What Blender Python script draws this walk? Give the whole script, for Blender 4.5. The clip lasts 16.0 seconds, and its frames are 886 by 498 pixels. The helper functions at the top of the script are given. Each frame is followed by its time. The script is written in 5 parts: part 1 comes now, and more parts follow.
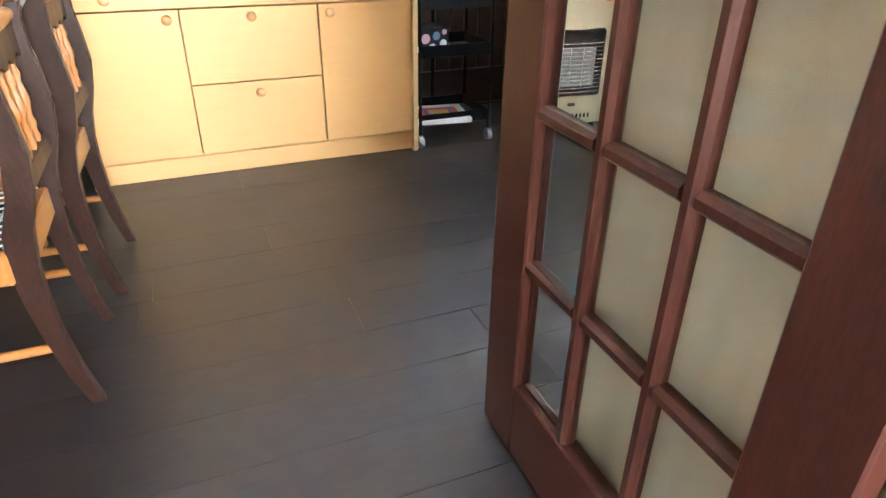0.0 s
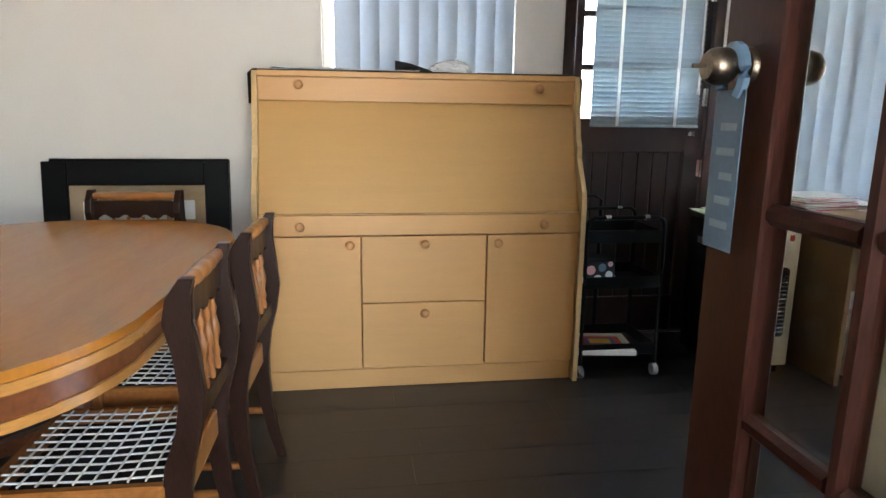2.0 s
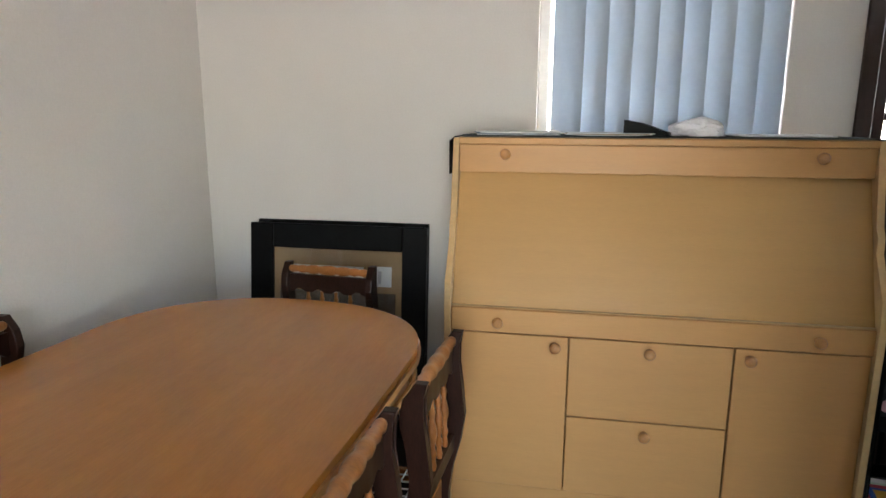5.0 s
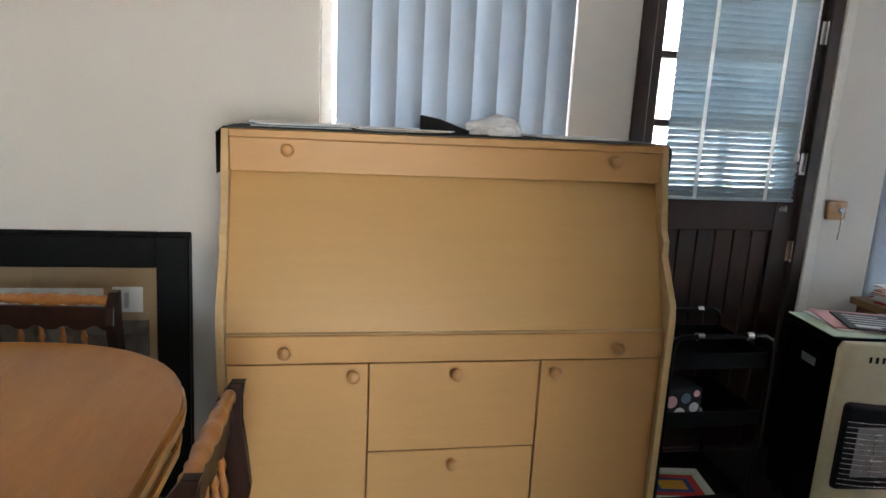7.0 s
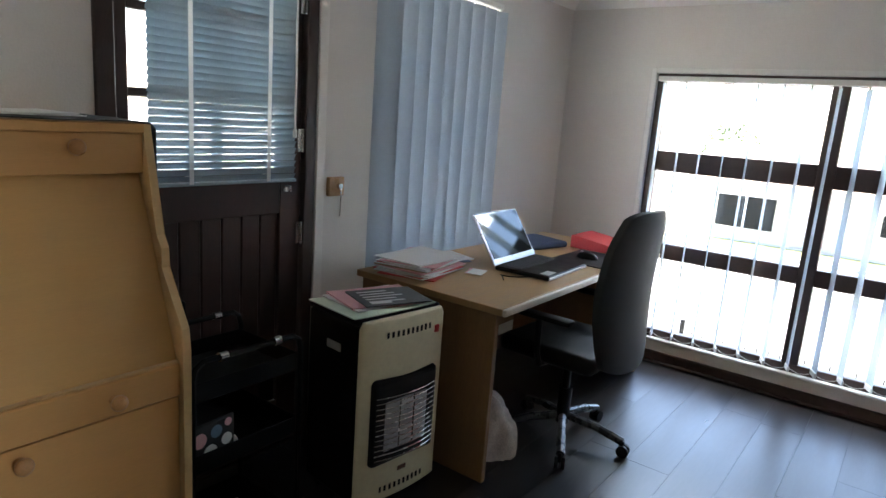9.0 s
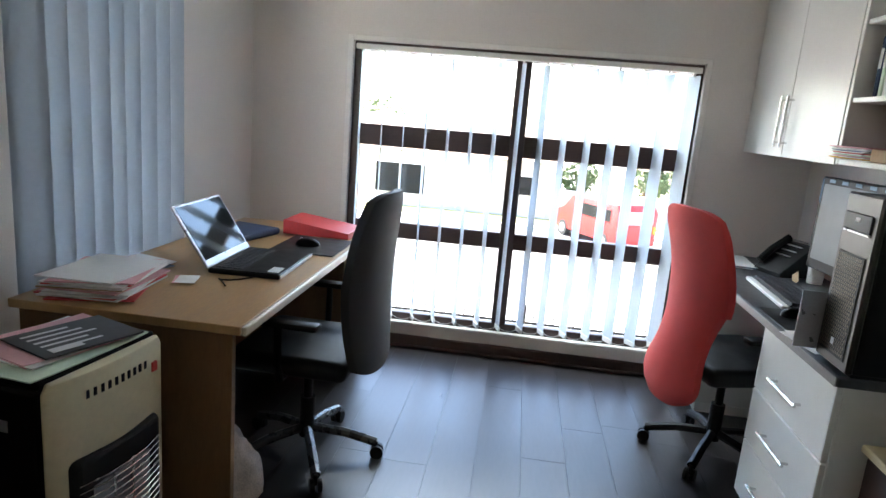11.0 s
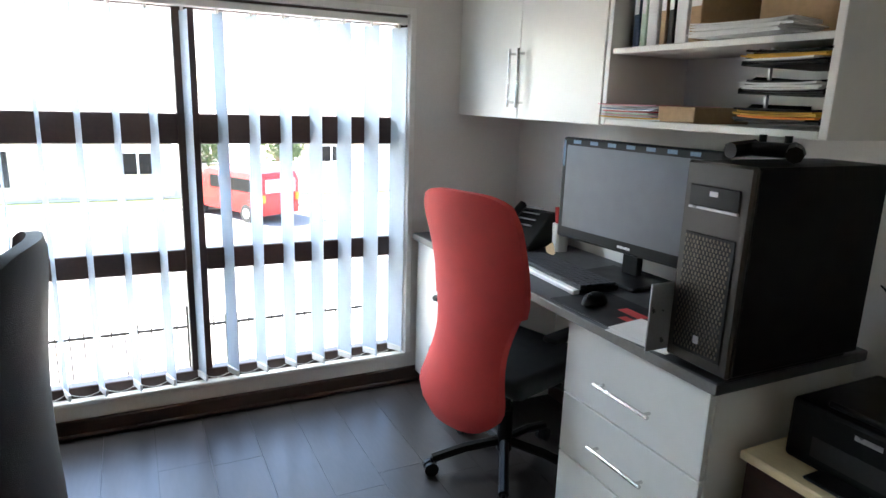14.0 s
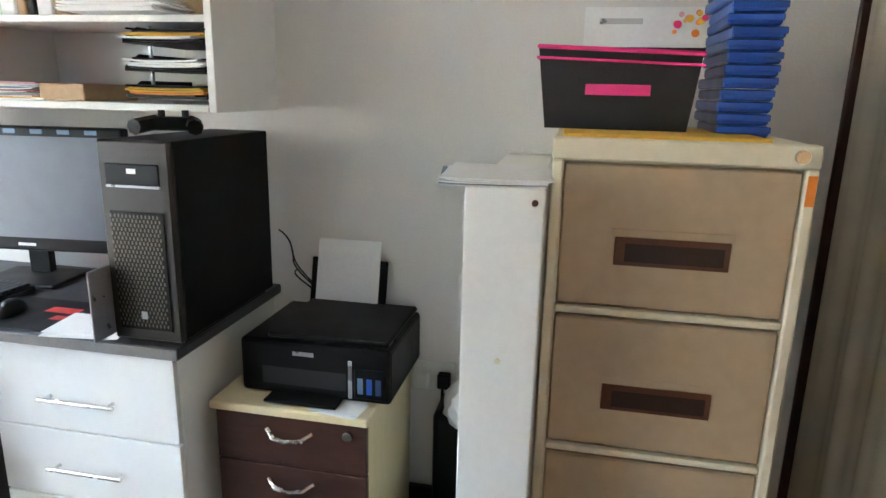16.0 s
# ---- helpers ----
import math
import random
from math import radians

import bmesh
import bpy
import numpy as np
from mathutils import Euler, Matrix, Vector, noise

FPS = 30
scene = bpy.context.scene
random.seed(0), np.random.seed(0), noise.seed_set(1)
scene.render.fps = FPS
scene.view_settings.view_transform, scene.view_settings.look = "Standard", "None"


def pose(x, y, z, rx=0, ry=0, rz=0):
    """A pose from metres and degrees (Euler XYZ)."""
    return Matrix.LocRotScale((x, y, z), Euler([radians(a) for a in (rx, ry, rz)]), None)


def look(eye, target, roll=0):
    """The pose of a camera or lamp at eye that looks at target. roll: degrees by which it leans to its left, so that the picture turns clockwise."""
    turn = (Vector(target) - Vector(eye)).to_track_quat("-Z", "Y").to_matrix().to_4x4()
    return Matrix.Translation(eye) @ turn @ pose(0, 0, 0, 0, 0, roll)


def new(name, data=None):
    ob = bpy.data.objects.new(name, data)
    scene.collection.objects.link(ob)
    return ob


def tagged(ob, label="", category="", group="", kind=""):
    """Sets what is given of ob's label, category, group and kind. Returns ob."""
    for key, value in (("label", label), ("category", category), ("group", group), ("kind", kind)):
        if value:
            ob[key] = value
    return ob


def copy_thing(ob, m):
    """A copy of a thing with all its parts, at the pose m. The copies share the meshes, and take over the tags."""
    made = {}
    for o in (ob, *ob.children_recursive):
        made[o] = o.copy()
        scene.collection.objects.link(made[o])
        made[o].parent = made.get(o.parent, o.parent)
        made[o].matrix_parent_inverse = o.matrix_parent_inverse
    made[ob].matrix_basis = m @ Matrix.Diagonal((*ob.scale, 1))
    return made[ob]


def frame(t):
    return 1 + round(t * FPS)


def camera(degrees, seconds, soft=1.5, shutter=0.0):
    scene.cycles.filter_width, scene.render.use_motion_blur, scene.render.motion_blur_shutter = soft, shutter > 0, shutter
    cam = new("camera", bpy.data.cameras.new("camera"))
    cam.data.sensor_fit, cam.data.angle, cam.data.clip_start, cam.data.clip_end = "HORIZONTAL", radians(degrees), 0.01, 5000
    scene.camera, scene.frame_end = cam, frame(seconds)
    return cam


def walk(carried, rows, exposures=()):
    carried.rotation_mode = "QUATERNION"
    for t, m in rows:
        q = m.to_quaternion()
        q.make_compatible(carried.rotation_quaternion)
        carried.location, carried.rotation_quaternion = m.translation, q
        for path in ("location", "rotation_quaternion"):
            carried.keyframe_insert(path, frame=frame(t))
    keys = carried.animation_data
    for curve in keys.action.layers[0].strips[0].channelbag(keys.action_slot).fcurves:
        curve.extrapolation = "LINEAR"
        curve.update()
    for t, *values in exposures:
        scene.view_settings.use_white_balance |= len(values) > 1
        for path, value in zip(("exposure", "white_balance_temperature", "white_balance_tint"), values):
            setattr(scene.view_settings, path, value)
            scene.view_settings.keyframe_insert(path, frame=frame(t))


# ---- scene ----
cam = camera(69.6, 16.0)
PATH = [
    (0, (0.476, -0.573, 1.072), (1.148, 1.042, 0.103), 0.8),
    (0.5, (0.451, -0.594, 1.106), (1.004, 1.2, 0.417), 0.0),
    (1, (0.432, -0.59, 1.105), (0.867, 1.294, 0.618), 0.1),
    (1.5, (0.464, -0.546, 1.116), (0.779, 1.385, 0.702), 0.3),
    (2, (0.477, -0.444, 1.173), (0.759, 1.494, 0.766), 0.7),
    (2.5, (0.461, -0.392, 1.252), (0.722, 1.55, 0.849), 0.7),
    (3, (0.471, -0.325, 1.26), (0.684, 1.624, 0.862), 0.7),
    (3.5, (0.509, -0.18, 1.268), (0.54, 1.78, 0.873), 0.4),
    (4, (0.526, -0.067, 1.369), (0.263, 1.872, 0.954), 0.1),
    (4.2, (0.533, -0.051, 1.39), (0.152, 1.869, 0.982), 0.1),
    (6.3, (0.364, 0.287, 1.431), (0.165, 2.236, 1.028), 1.3),
    (6.5, (0.362, 0.314, 1.43), (0.331, 2.271, 1.019), 1.7),
    (7, (0.404, 0.382, 1.421), (0.744, 2.309, 1.006), 2.8),
    (7.5, (0.485, 0.497, 1.415), (1.167, 2.333, 1.011), 2.5),
    (8, (0.565, 0.624, 1.416), (1.627, 2.272, 1.018), 2.6),
    (8.5, (0.603, 0.686, 1.417), (1.949, 2.105, 1.0), 3.9),
    (9, (0.634, 0.775, 1.423), (2.207, 1.941, 1.015), 4.2),
    (9.5, (0.66, 0.886, 1.424), (2.393, 1.798, 1.019), 4.1),
    (10, (0.676, 0.98, 1.412), (2.518, 1.648, 1.015), 3.8),
    (10.2, (0.695, 1.018, 1.407), (2.571, 1.584, 1.006), 3.9),
    (12.3, (1.288, 1.364, 1.401), (3.233, 1.196, 0.968), 3.3),
    (12.5, (1.327, 1.389, 1.414), (3.266, 1.173, 0.975), 2.5),
    (13, (1.458, 1.449, 1.394), (3.375, 1.094, 0.948), 2.6),
    (13.5, (1.633, 1.455, 1.398), (3.505, 0.904, 0.958), 2.2),
    (14, (1.745, 1.428, 1.402), (3.491, 0.567, 0.944), 1.9),
    (14.5, (1.791, 1.445, 1.412), (3.289, 0.203, 0.95), 1.1),
    (15, (1.815, 1.501, 1.408), (2.975, -0.062, 0.948), 0.4),
    (15.2, (1.796, 1.504, 1.404), (2.833, -0.142, 0.94), 0.8),
    (15.5, (1.801, 1.532, 1.403), (2.59, -0.245, 0.933), 0.5),
    (15.7, (1.782, 1.515, 1.413), (2.432, -0.311, 0.922), 0.5),
    (16, (1.773, 1.536, 1.406), (2.155, -0.367, 0.925), 1.3),
]
walk(cam, [(t, look(eye, target, roll)) for t, eye, target, roll in PATH], [(0, 6.2), (0.5, 5.35), (1.5, 4.75), (2.5, 4.45), (6, 4.25), (7.5, 4.1), (8.5, 3.65), (9.5, 3.6), (12.5, 3.8), (13.5, 3.7), (15, 3.8), (16, 4.9)])

# ---- world, sun and exposure ----
world = bpy.data.worlds.new("world")
scene.world = world
world.use_nodes = True
wn = world.node_tree.nodes
sky = wn.new("ShaderNodeTexSky")
sky.sky_type = "NISHITA"
sky.sun_disc = False
sky.sun_elevation = radians(58)
sky.sun_rotation = radians(28)
wn["Background"].inputs["Strength"].default_value = 0.15
world.node_tree.links.new(sky.outputs["Color"], wn["Background"].inputs["Color"])
sun_data = bpy.data.lights.new("sun", "SUN")
sun_data.energy, sun_data.angle, sun_data.color = 5.0, radians(0.5), (1.0, 0.93, 0.82)
sun = new("sun", sun_data)
sun.matrix_world = look((8, 14, 22), (0, 0, 0))

# added fill lamp, set in an invented passage window behind the doorway
lamp = bpy.data.lights.new("passage_fill", "AREA")
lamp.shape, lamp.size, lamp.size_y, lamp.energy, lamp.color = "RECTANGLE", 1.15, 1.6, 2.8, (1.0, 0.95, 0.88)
lamp_ob = new("passage_fill", lamp)
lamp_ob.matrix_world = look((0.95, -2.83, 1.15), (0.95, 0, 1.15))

# added unseen lamp under the eaves, boosting sky light through the wide east window
eave = bpy.data.lights.new("east_window_fill", "AREA")
eave.shape, eave.size, eave.size_y, eave.energy, eave.color = "RECTANGLE", 1.9, 0.7, 13.0, (0.84, 0.95, 1.0)
eave_ob = new("east_window_fill", eave)
eave_ob.matrix_world = look((5.15, 1.2, 2.2), (2.4, 1.2, 0.5))

# ---- materials ----
def nodes_of(name):
    m = bpy.data.materials.new(name)
    m.use_nodes = True
    return m, m.node_tree.nodes, m.node_tree.links, m.node_tree.nodes["Principled BSDF"]


def mat(name, color, rough=0.5, metal=0.0, vary=0.15, scale=12.0, stretch=(1, 1, 1), bump=0.0, fine=8.0, random_amount=0.0, coat=0.0, rough_vary=0.1, spec=0.5):
    """Painted, wooden or plastic surface: base colour varied at two scales, with roughness wear and fine relief."""
    m, n, l, b = nodes_of(name)
    co = n.new("ShaderNodeTexCoord")
    mp = n.new("ShaderNodeMapping")
    mp.inputs["Scale"].default_value = stretch
    l.new(co.outputs["Object"], mp.inputs["Vector"])
    src = mp.outputs["Vector"]
    if random_amount:
        oi = n.new("ShaderNodeObjectInfo")
        ad = n.new("ShaderNodeVectorMath")
        ml = n.new("ShaderNodeMath")
        ml.operation = "MULTIPLY"
        ml.inputs[1].default_value = 37.0
        l.new(oi.outputs["Random"], ml.inputs[0])
        l.new(src, ad.inputs[0])
        l.new(ml.outputs[0], ad.inputs[1])
        src = ad.outputs[0]
    n1, n2 = n.new("ShaderNodeTexNoise"), n.new("ShaderNodeTexNoise")
    for t, s, d in ((n1, scale, 4), (n2, scale * fine, 3)):
        t.inputs["Scale"].default_value = s
        t.inputs["Detail"].default_value = d
        l.new(src, t.inputs["Vector"])
    mix = n.new("ShaderNodeMath")
    mix.operation = "MULTIPLY_ADD"
    mix.inputs[1].default_value = 0.5
    l.new(n1.outputs["Fac"], mix.inputs[0])
    half = n.new("ShaderNodeMath")
    half.operation = "MULTIPLY"
    half.inputs[1].default_value = 0.5
    l.new(n2.outputs["Fac"], half.inputs[0])
    l.new(half.outputs[0], mix.inputs[2])
    out = mix.outputs[0]
    if random_amount:
        rm = n.new("ShaderNodeMath")
        rm.operation = "MULTIPLY_ADD"
        rm.inputs[1].default_value = random_amount
        l.new(oi.outputs["Random"], rm.inputs[0])
        l.new(out, rm.inputs[2])
        sb = n.new("ShaderNodeMath")
        sb.operation = "SUBTRACT"
        sb.inputs[1].default_value = random_amount / 2
        l.new(rm.outputs[0], sb.inputs[0])
        out = sb.outputs[0]
    ramp = n.new("ShaderNodeValToRGB")
    ramp.color_ramp.elements[0].position, ramp.color_ramp.elements[1].position = 0.3, 0.7
    ramp.color_ramp.elements[0].color = (*[c * (1 - vary) for c in color], 1)
    ramp.color_ramp.elements[1].color = (*[min(1, c * (1 + vary)) for c in color], 1)
    l.new(out, ramp.inputs["Fac"])
    l.new(ramp.outputs["Color"], b.inputs["Base Color"])
    rr = n.new("ShaderNodeMapRange")
    rr.inputs["To Min"].default_value = max(0.02, rough - rough_vary)
    rr.inputs["To Max"].default_value = min(1, rough + rough_vary)
    l.new(n1.outputs["Fac"], rr.inputs["Value"])
    l.new(rr.outputs["Result"], b.inputs["Roughness"])
    b.inputs["Metallic"].default_value = metal
    b.inputs["Coat Weight"].default_value = coat
    b.inputs["Coat Roughness"].default_value = 0.12
    b.inputs["Specular IOR Level"].default_value = spec
    if bump:
        bp = n.new("ShaderNodeBump")
        bp.inputs["Strength"].default_value = bump
        bp.inputs["Distance"].default_value = 0.004
        l.new(n2.outputs["Fac"], bp.inputs["Height"])
        l.new(bp.outputs["Normal"], b.inputs["Normal"])
    return m


def glass(name, tint=(0.97, 0.98, 0.98)):
    """Thin clear pane: lets the view through, with a mirror gloss."""
    m, n, l, b = nodes_of(name)
    tr, gl, mx, fr = n.new("ShaderNodeBsdfTransparent"), n.new("ShaderNodeBsdfGlossy"), n.new("ShaderNodeMixShader"), n.new("ShaderNodeLayerWeight")
    pw, ml = n.new("ShaderNodeMath"), n.new("ShaderNodeMath")
    pw.operation, ml.operation = "POWER", "MULTIPLY_ADD"
    pw.inputs[1].default_value, ml.inputs[1].default_value, ml.inputs[2].default_value = 4.0, 0.5, 0.03
    tr.inputs["Color"].default_value = (*tint, 1)
    gl.inputs["Roughness"].default_value = 0.03
    l.new(fr.outputs["Facing"], pw.inputs[0])
    l.new(pw.outputs[0], ml.inputs[0])
    l.new(ml.outputs[0], mx.inputs[0])
    l.new(tr.outputs[0], mx.inputs[1])
    l.new(gl.outputs[0], mx.inputs[2])
    l.new(mx.outputs[0], n["Material Output"].inputs["Surface"])
    return m


def fabric_through(name, color, through_color, amount):
    """Thin woven fabric that daylight shines through."""
    m, n, l, b = nodes_of(name)
    b.inputs["Roughness"].default_value = 0.8
    b.inputs["Specular IOR Level"].default_value = 0.2
    co, wv, rp = n.new("ShaderNodeTexCoord"), n.new("ShaderNodeTexNoise"), n.new("ShaderNodeValToRGB")
    wv.inputs["Scale"].default_value = 60
    wv.inputs["Detail"].default_value = 4
    l.new(co.outputs["Object"], wv.inputs["Vector"])
    rp.color_ramp.elements[0].color = (*[c * 0.9 for c in color], 1)
    rp.color_ramp.elements[1].color = (*[min(1, c * 1.08) for c in color], 1)
    l.new(wv.outputs["Fac"], rp.inputs["Fac"])
    l.new(rp.outputs["Color"], b.inputs["Base Color"])
    tl, mx = n.new("ShaderNodeBsdfTranslucent"), n.new("ShaderNodeMixShader")
    tl.inputs["Color"].default_value = (*through_color, 1)
    mx.inputs[0].default_value = amount
    l.new(b.outputs[0], mx.inputs[1])
    l.new(tl.outputs[0], mx.inputs[2])
    l.new(mx.outputs[0], n["Material Output"].inputs["Surface"])
    return m


PLASTER = mat("plaster", (0.72, 0.69, 0.65), 0.85, vary=0.05, scale=2.5, fine=60, bump=0.25)
CEIL = mat("ceiling_paint", (0.8, 0.8, 0.78), 0.9, vary=0.03, scale=3)
TRIM_WHITE = mat("white_trim", (0.78, 0.76, 0.72), 0.5, vary=0.05, scale=6)
FLOORWOOD = mat("floor_wood", (0.022, 0.018, 0.017), 0.34, vary=0.35, scale=2.2, stretch=(1, 5, 1), bump=0.03, fine=7, random_amount=0.18, rough_vary=0.12, spec=0.65)
GAP = mat("floor_gap", (0.008, 0.006, 0.005), 0.8)
SKIRT = mat("skirting_wood", (0.05, 0.025, 0.018), 0.4, vary=0.3, scale=5, stretch=(1, 1, 8))
DARKWOOD = mat("dark_stained_wood", (0.032, 0.013, 0.01), 0.42, vary=0.35, scale=6, stretch=(6, 6, 1), bump=0.1)
MAHOG = mat("mahogany_varnish", (0.045, 0.0125, 0.008), 0.34, vary=0.4, scale=5, stretch=(7, 7, 1), bump=0.05, coat=0.0, spec=0.35)
BEECH = mat("beech_veneer", (0.6, 0.325, 0.115), 0.45, vary=0.045, scale=4, stretch=(1, 6, 9), fine=10, bump=0.03)
BEECH_FLAP = mat("tambour_veneer", (0.56, 0.325, 0.115), 0.42, vary=0.045, scale=3, stretch=(1, 8, 10), fine=12, bump=0.03)
BEECH_EDGE = mat("beech_edge", (0.62, 0.42, 0.2), 0.4, vary=0.1, scale=8)
KNOB = mat("turned_beech_knob", (0.5, 0.25, 0.09), 0.3, vary=0.15, scale=20, coat=0.4)
TABLE = mat("table_veneer", (0.46, 0.18, 0.03), 0.24, vary=0.1, scale=2.2, stretch=(9, 1, 1), fine=9, bump=0.01, coat=0.0, rough_vary=0.05)
TABLE_EDGE = mat("table_edge_wood", (0.47, 0.22, 0.06), 0.3, vary=0.2, scale=5, stretch=(1, 1, 5), coat=0.5)
TABLE_BAND = mat("table_band_wood", (0.17, 0.055, 0.02), 0.3, vary=0.4, scale=7, coat=0.5)
CHAIR_DARK = mat("chair_dark_wood", (0.024, 0.0078, 0.004), 0.38, vary=0.5, scale=9, stretch=(3, 3, 1), spec=0.3)
CHAIR_LIGHT = mat("chair_honey_wood", (0.37, 0.14, 0.035), 0.32, vary=0.25, scale=9, stretch=(3, 1, 1), coat=0.4)
CORD = mat("white_cord", (0.75, 0.74, 0.72), 0.6, vary=0.1, scale=60)
BLACK = mat("black_plastic", (0.006, 0.006, 0.0065), 0.42, vary=0.3, scale=15, spec=0.2)
BLACKMETAL = mat("black_powder_coat", (0.005, 0.005, 0.0055), 0.42, vary=0.3, scale=20, spec=0.14)
CHROME = mat("brushed_steel", (0.62, 0.61, 0.59), 0.25, metal=1.0, vary=0.1, scale=30)
BRASS = mat("worn_brass", (0.2, 0.16, 0.12), 0.3, metal=1.0, vary=0.35, scale=25)
CREAM = mat("cream_enamel", (0.68, 0.62, 0.43), 0.4, vary=0.06, scale=8)
CREAM2 = mat("cream_steel_paint", (0.72, 0.64, 0.47), 0.42, vary=0.06, scale=5)
TANSTEEL = mat("tan_steel_paint", (0.44, 0.32, 0.2), 0.48, vary=0.08, scale=4, bump=0.03)
BROWNPLASTIC = mat("brown_plastic", (0.11, 0.04, 0.02), 0.4, vary=0.2, scale=20)
LAMINATE_W = mat("white_laminate", (0.76, 0.75, 0.71), 0.35, vary=0.018, scale=4)
WHITEPAINT = mat("white_chipped_paint", (0.78, 0.77, 0.72), 0.5, vary=0.03, scale=7)
COUNTER = mat("charcoal_worktop", (0.045, 0.045, 0.05), 0.4, vary=0.25, scale=50)
DESKTOP = mat("oak_laminate", (0.42, 0.255, 0.115), 0.4, vary=0.15, scale=4, stretch=(1, 8, 1))
DESKEDGE = mat("pale_desk_edge", (0.6, 0.5, 0.38), 0.35, vary=0.1, scale=12)
# desk sides darker than the top: their shade is put into the colour
DESKSIDE_SHADE = mat("shaded_side_laminate", (0.23, 0.13, 0.06), 0.45, vary=0.15, scale=4, stretch=(6, 6, 1))
WENGE = mat("wenge_laminate", (0.055, 0.022, 0.015), 0.35, vary=0.3, scale=5, stretch=(1, 1, 8))
PINE = mat("pale_wood_laminate", (0.72, 0.6, 0.36), 0.4, vary=0.08, scale=5, stretch=(1, 6, 1))
LEATHER = mat("black_leather", (0.008, 0.0085, 0.0095), 0.45, vary=0.3, scale=14, fine=14, bump=0.35, spec=0.25)
CHAIRBASE = mat("dark_grey_nylon", (0.035, 0.037, 0.042), 0.28, vary=0.2, scale=20)
GREYBACK = mat("grey_black_mesh_fabric", (0.032, 0.034, 0.037), 0.6, vary=0.2, scale=30, fine=14, bump=0.4)
REDFAB = mat("red_woven_fabric", (0.62, 0.06, 0.055), 0.85, vary=0.12, scale=12, fine=40, bump=0.5)
PAPER = mat("white_paper", (0.8, 0.8, 0.79), 0.8, vary=0.04, scale=12)
PINKP = mat("pink_paper", (0.75, 0.42, 0.45), 0.8, vary=0.06, scale=12)
GREENP = mat("pale_green_paper", (0.6, 0.74, 0.6), 0.8, vary=0.05, scale=12)
REDP = mat("red_card", (0.6, 0.05, 0.05), 0.5, vary=0.1, scale=9)
BLUEP = mat("navy_fabric", (0.025, 0.045, 0.1), 0.7, vary=0.2, scale=12)
YELLOWP = mat("manila_yellow", (0.75, 0.42, 0.05), 0.7, vary=0.1, scale=12)
ORANGEP = mat("orange_card", (0.85, 0.25, 0.03), 0.7, vary=0.1, scale=12)
BLUEPLASTIC = mat("blue_plastic", (0.01, 0.07, 0.34), 0.3, vary=0.15, scale=12)
PINKBAND = mat("magenta_ribbon", (0.75, 0.03, 0.2), 0.5, vary=0.1, scale=30)
BLACKFAB = mat("black_woven_fabric", (0.017, 0.016, 0.017), 0.9, vary=0.2, scale=30, bump=0.3)
PALEBLUE = mat("pale_blue_card_and_reflection", (0.11, 0.18, 0.26), 0.5, vary=0.1, scale=12)
CARDBOARD = mat("brown_cardboard", (0.4, 0.27, 0.15), 0.8, vary=0.12, scale=9)
SCREEN = mat("screen_glass", (0.1, 0.115, 0.13), 0.4, vary=0.1, scale=2, rough_vary=0.05)
LAPSCREEN = mat("laptop_glass", (0.02, 0.024, 0.026), 0.06, vary=0.1, scale=2, rough_vary=0.02)
SILVER = mat("silver_plastic", (0.5, 0.5, 0.52), 0.3, metal=0.6, vary=0.1, scale=20)
KEYCAP = mat("dark_key_caps", (0.03, 0.03, 0.035), 0.5, vary=0.2, scale=40)
RADIANT = mat("grey_ceramic", (0.3, 0.3, 0.31), 0.7, vary=0.2, scale=60)
CLOTH = mat("white_floral_cloth", (0.66, 0.6, 0.56), 0.9, vary=0.3, scale=24, bump=0.3)
GREYCLOTH = mat("dark_patterned_cloth", (0.05, 0.055, 0.05), 0.9, vary=0.7, scale=30, bump=0.3)
GLASS = glass("window_glass")
DOORGLASS = glass("door_glass", (0.93, 0.94, 0.92))
BLIND = fabric_through("blue_grey_blind_fabric", (0.42, 0.46, 0.5), (0.42, 0.47, 0.52), 0.34)
BLINDW = fabric_through("pale_blind_fabric", (0.66, 0.71, 0.76), (0.52, 0.6, 0.68), 0.42)
# ladder tape whitened to imitate light leaking through the cord holes
TAPE = fabric_through("light_leak_tape", (0.85, 0.85, 0.84), (0.9, 0.9, 0.88), 0.65)
VENETIAN = mat("pale_blue_aluminium", (0.33, 0.41, 0.46), 0.4, metal=0.2, vary=0.08, scale=20)
MIRROR = mat("picture_glass", (0.16, 0.14, 0.12), 0.1, vary=0.5, scale=3)
ASPHALT = mat("asphalt", (0.16, 0.155, 0.15), 0.9, vary=0.2, scale=2, fine=30)
PAVING = mat("pale_paving", (0.48, 0.45, 0.41), 0.9, vary=0.15, scale=1.5, fine=20)
GRASS = mat("dry_grass", (0.16, 0.17, 0.06), 0.9, vary=0.4, scale=6, fine=20)
HOUSEWALL = mat("cream_house_plaster", (0.62, 0.55, 0.43), 0.85, vary=0.08, scale=2)
ROOFTILE = mat("roof_tile", (0.3, 0.22, 0.18), 0.8, vary=0.2, scale=6)
REDCAR = mat("red_car_paint", (0.36, 0.016, 0.012), 0.5, vary=0.1, scale=3, coat=0.1)
RUBBER = mat("black_rubber", (0.02, 0.02, 0.02), 0.8)
LEAF = mat("leaf_green", (0.06, 0.09, 0.03), 0.7, vary=0.5, scale=4)
BARK = mat("bark", (0.12, 0.08, 0.05), 0.9, vary=0.3, scale=8)


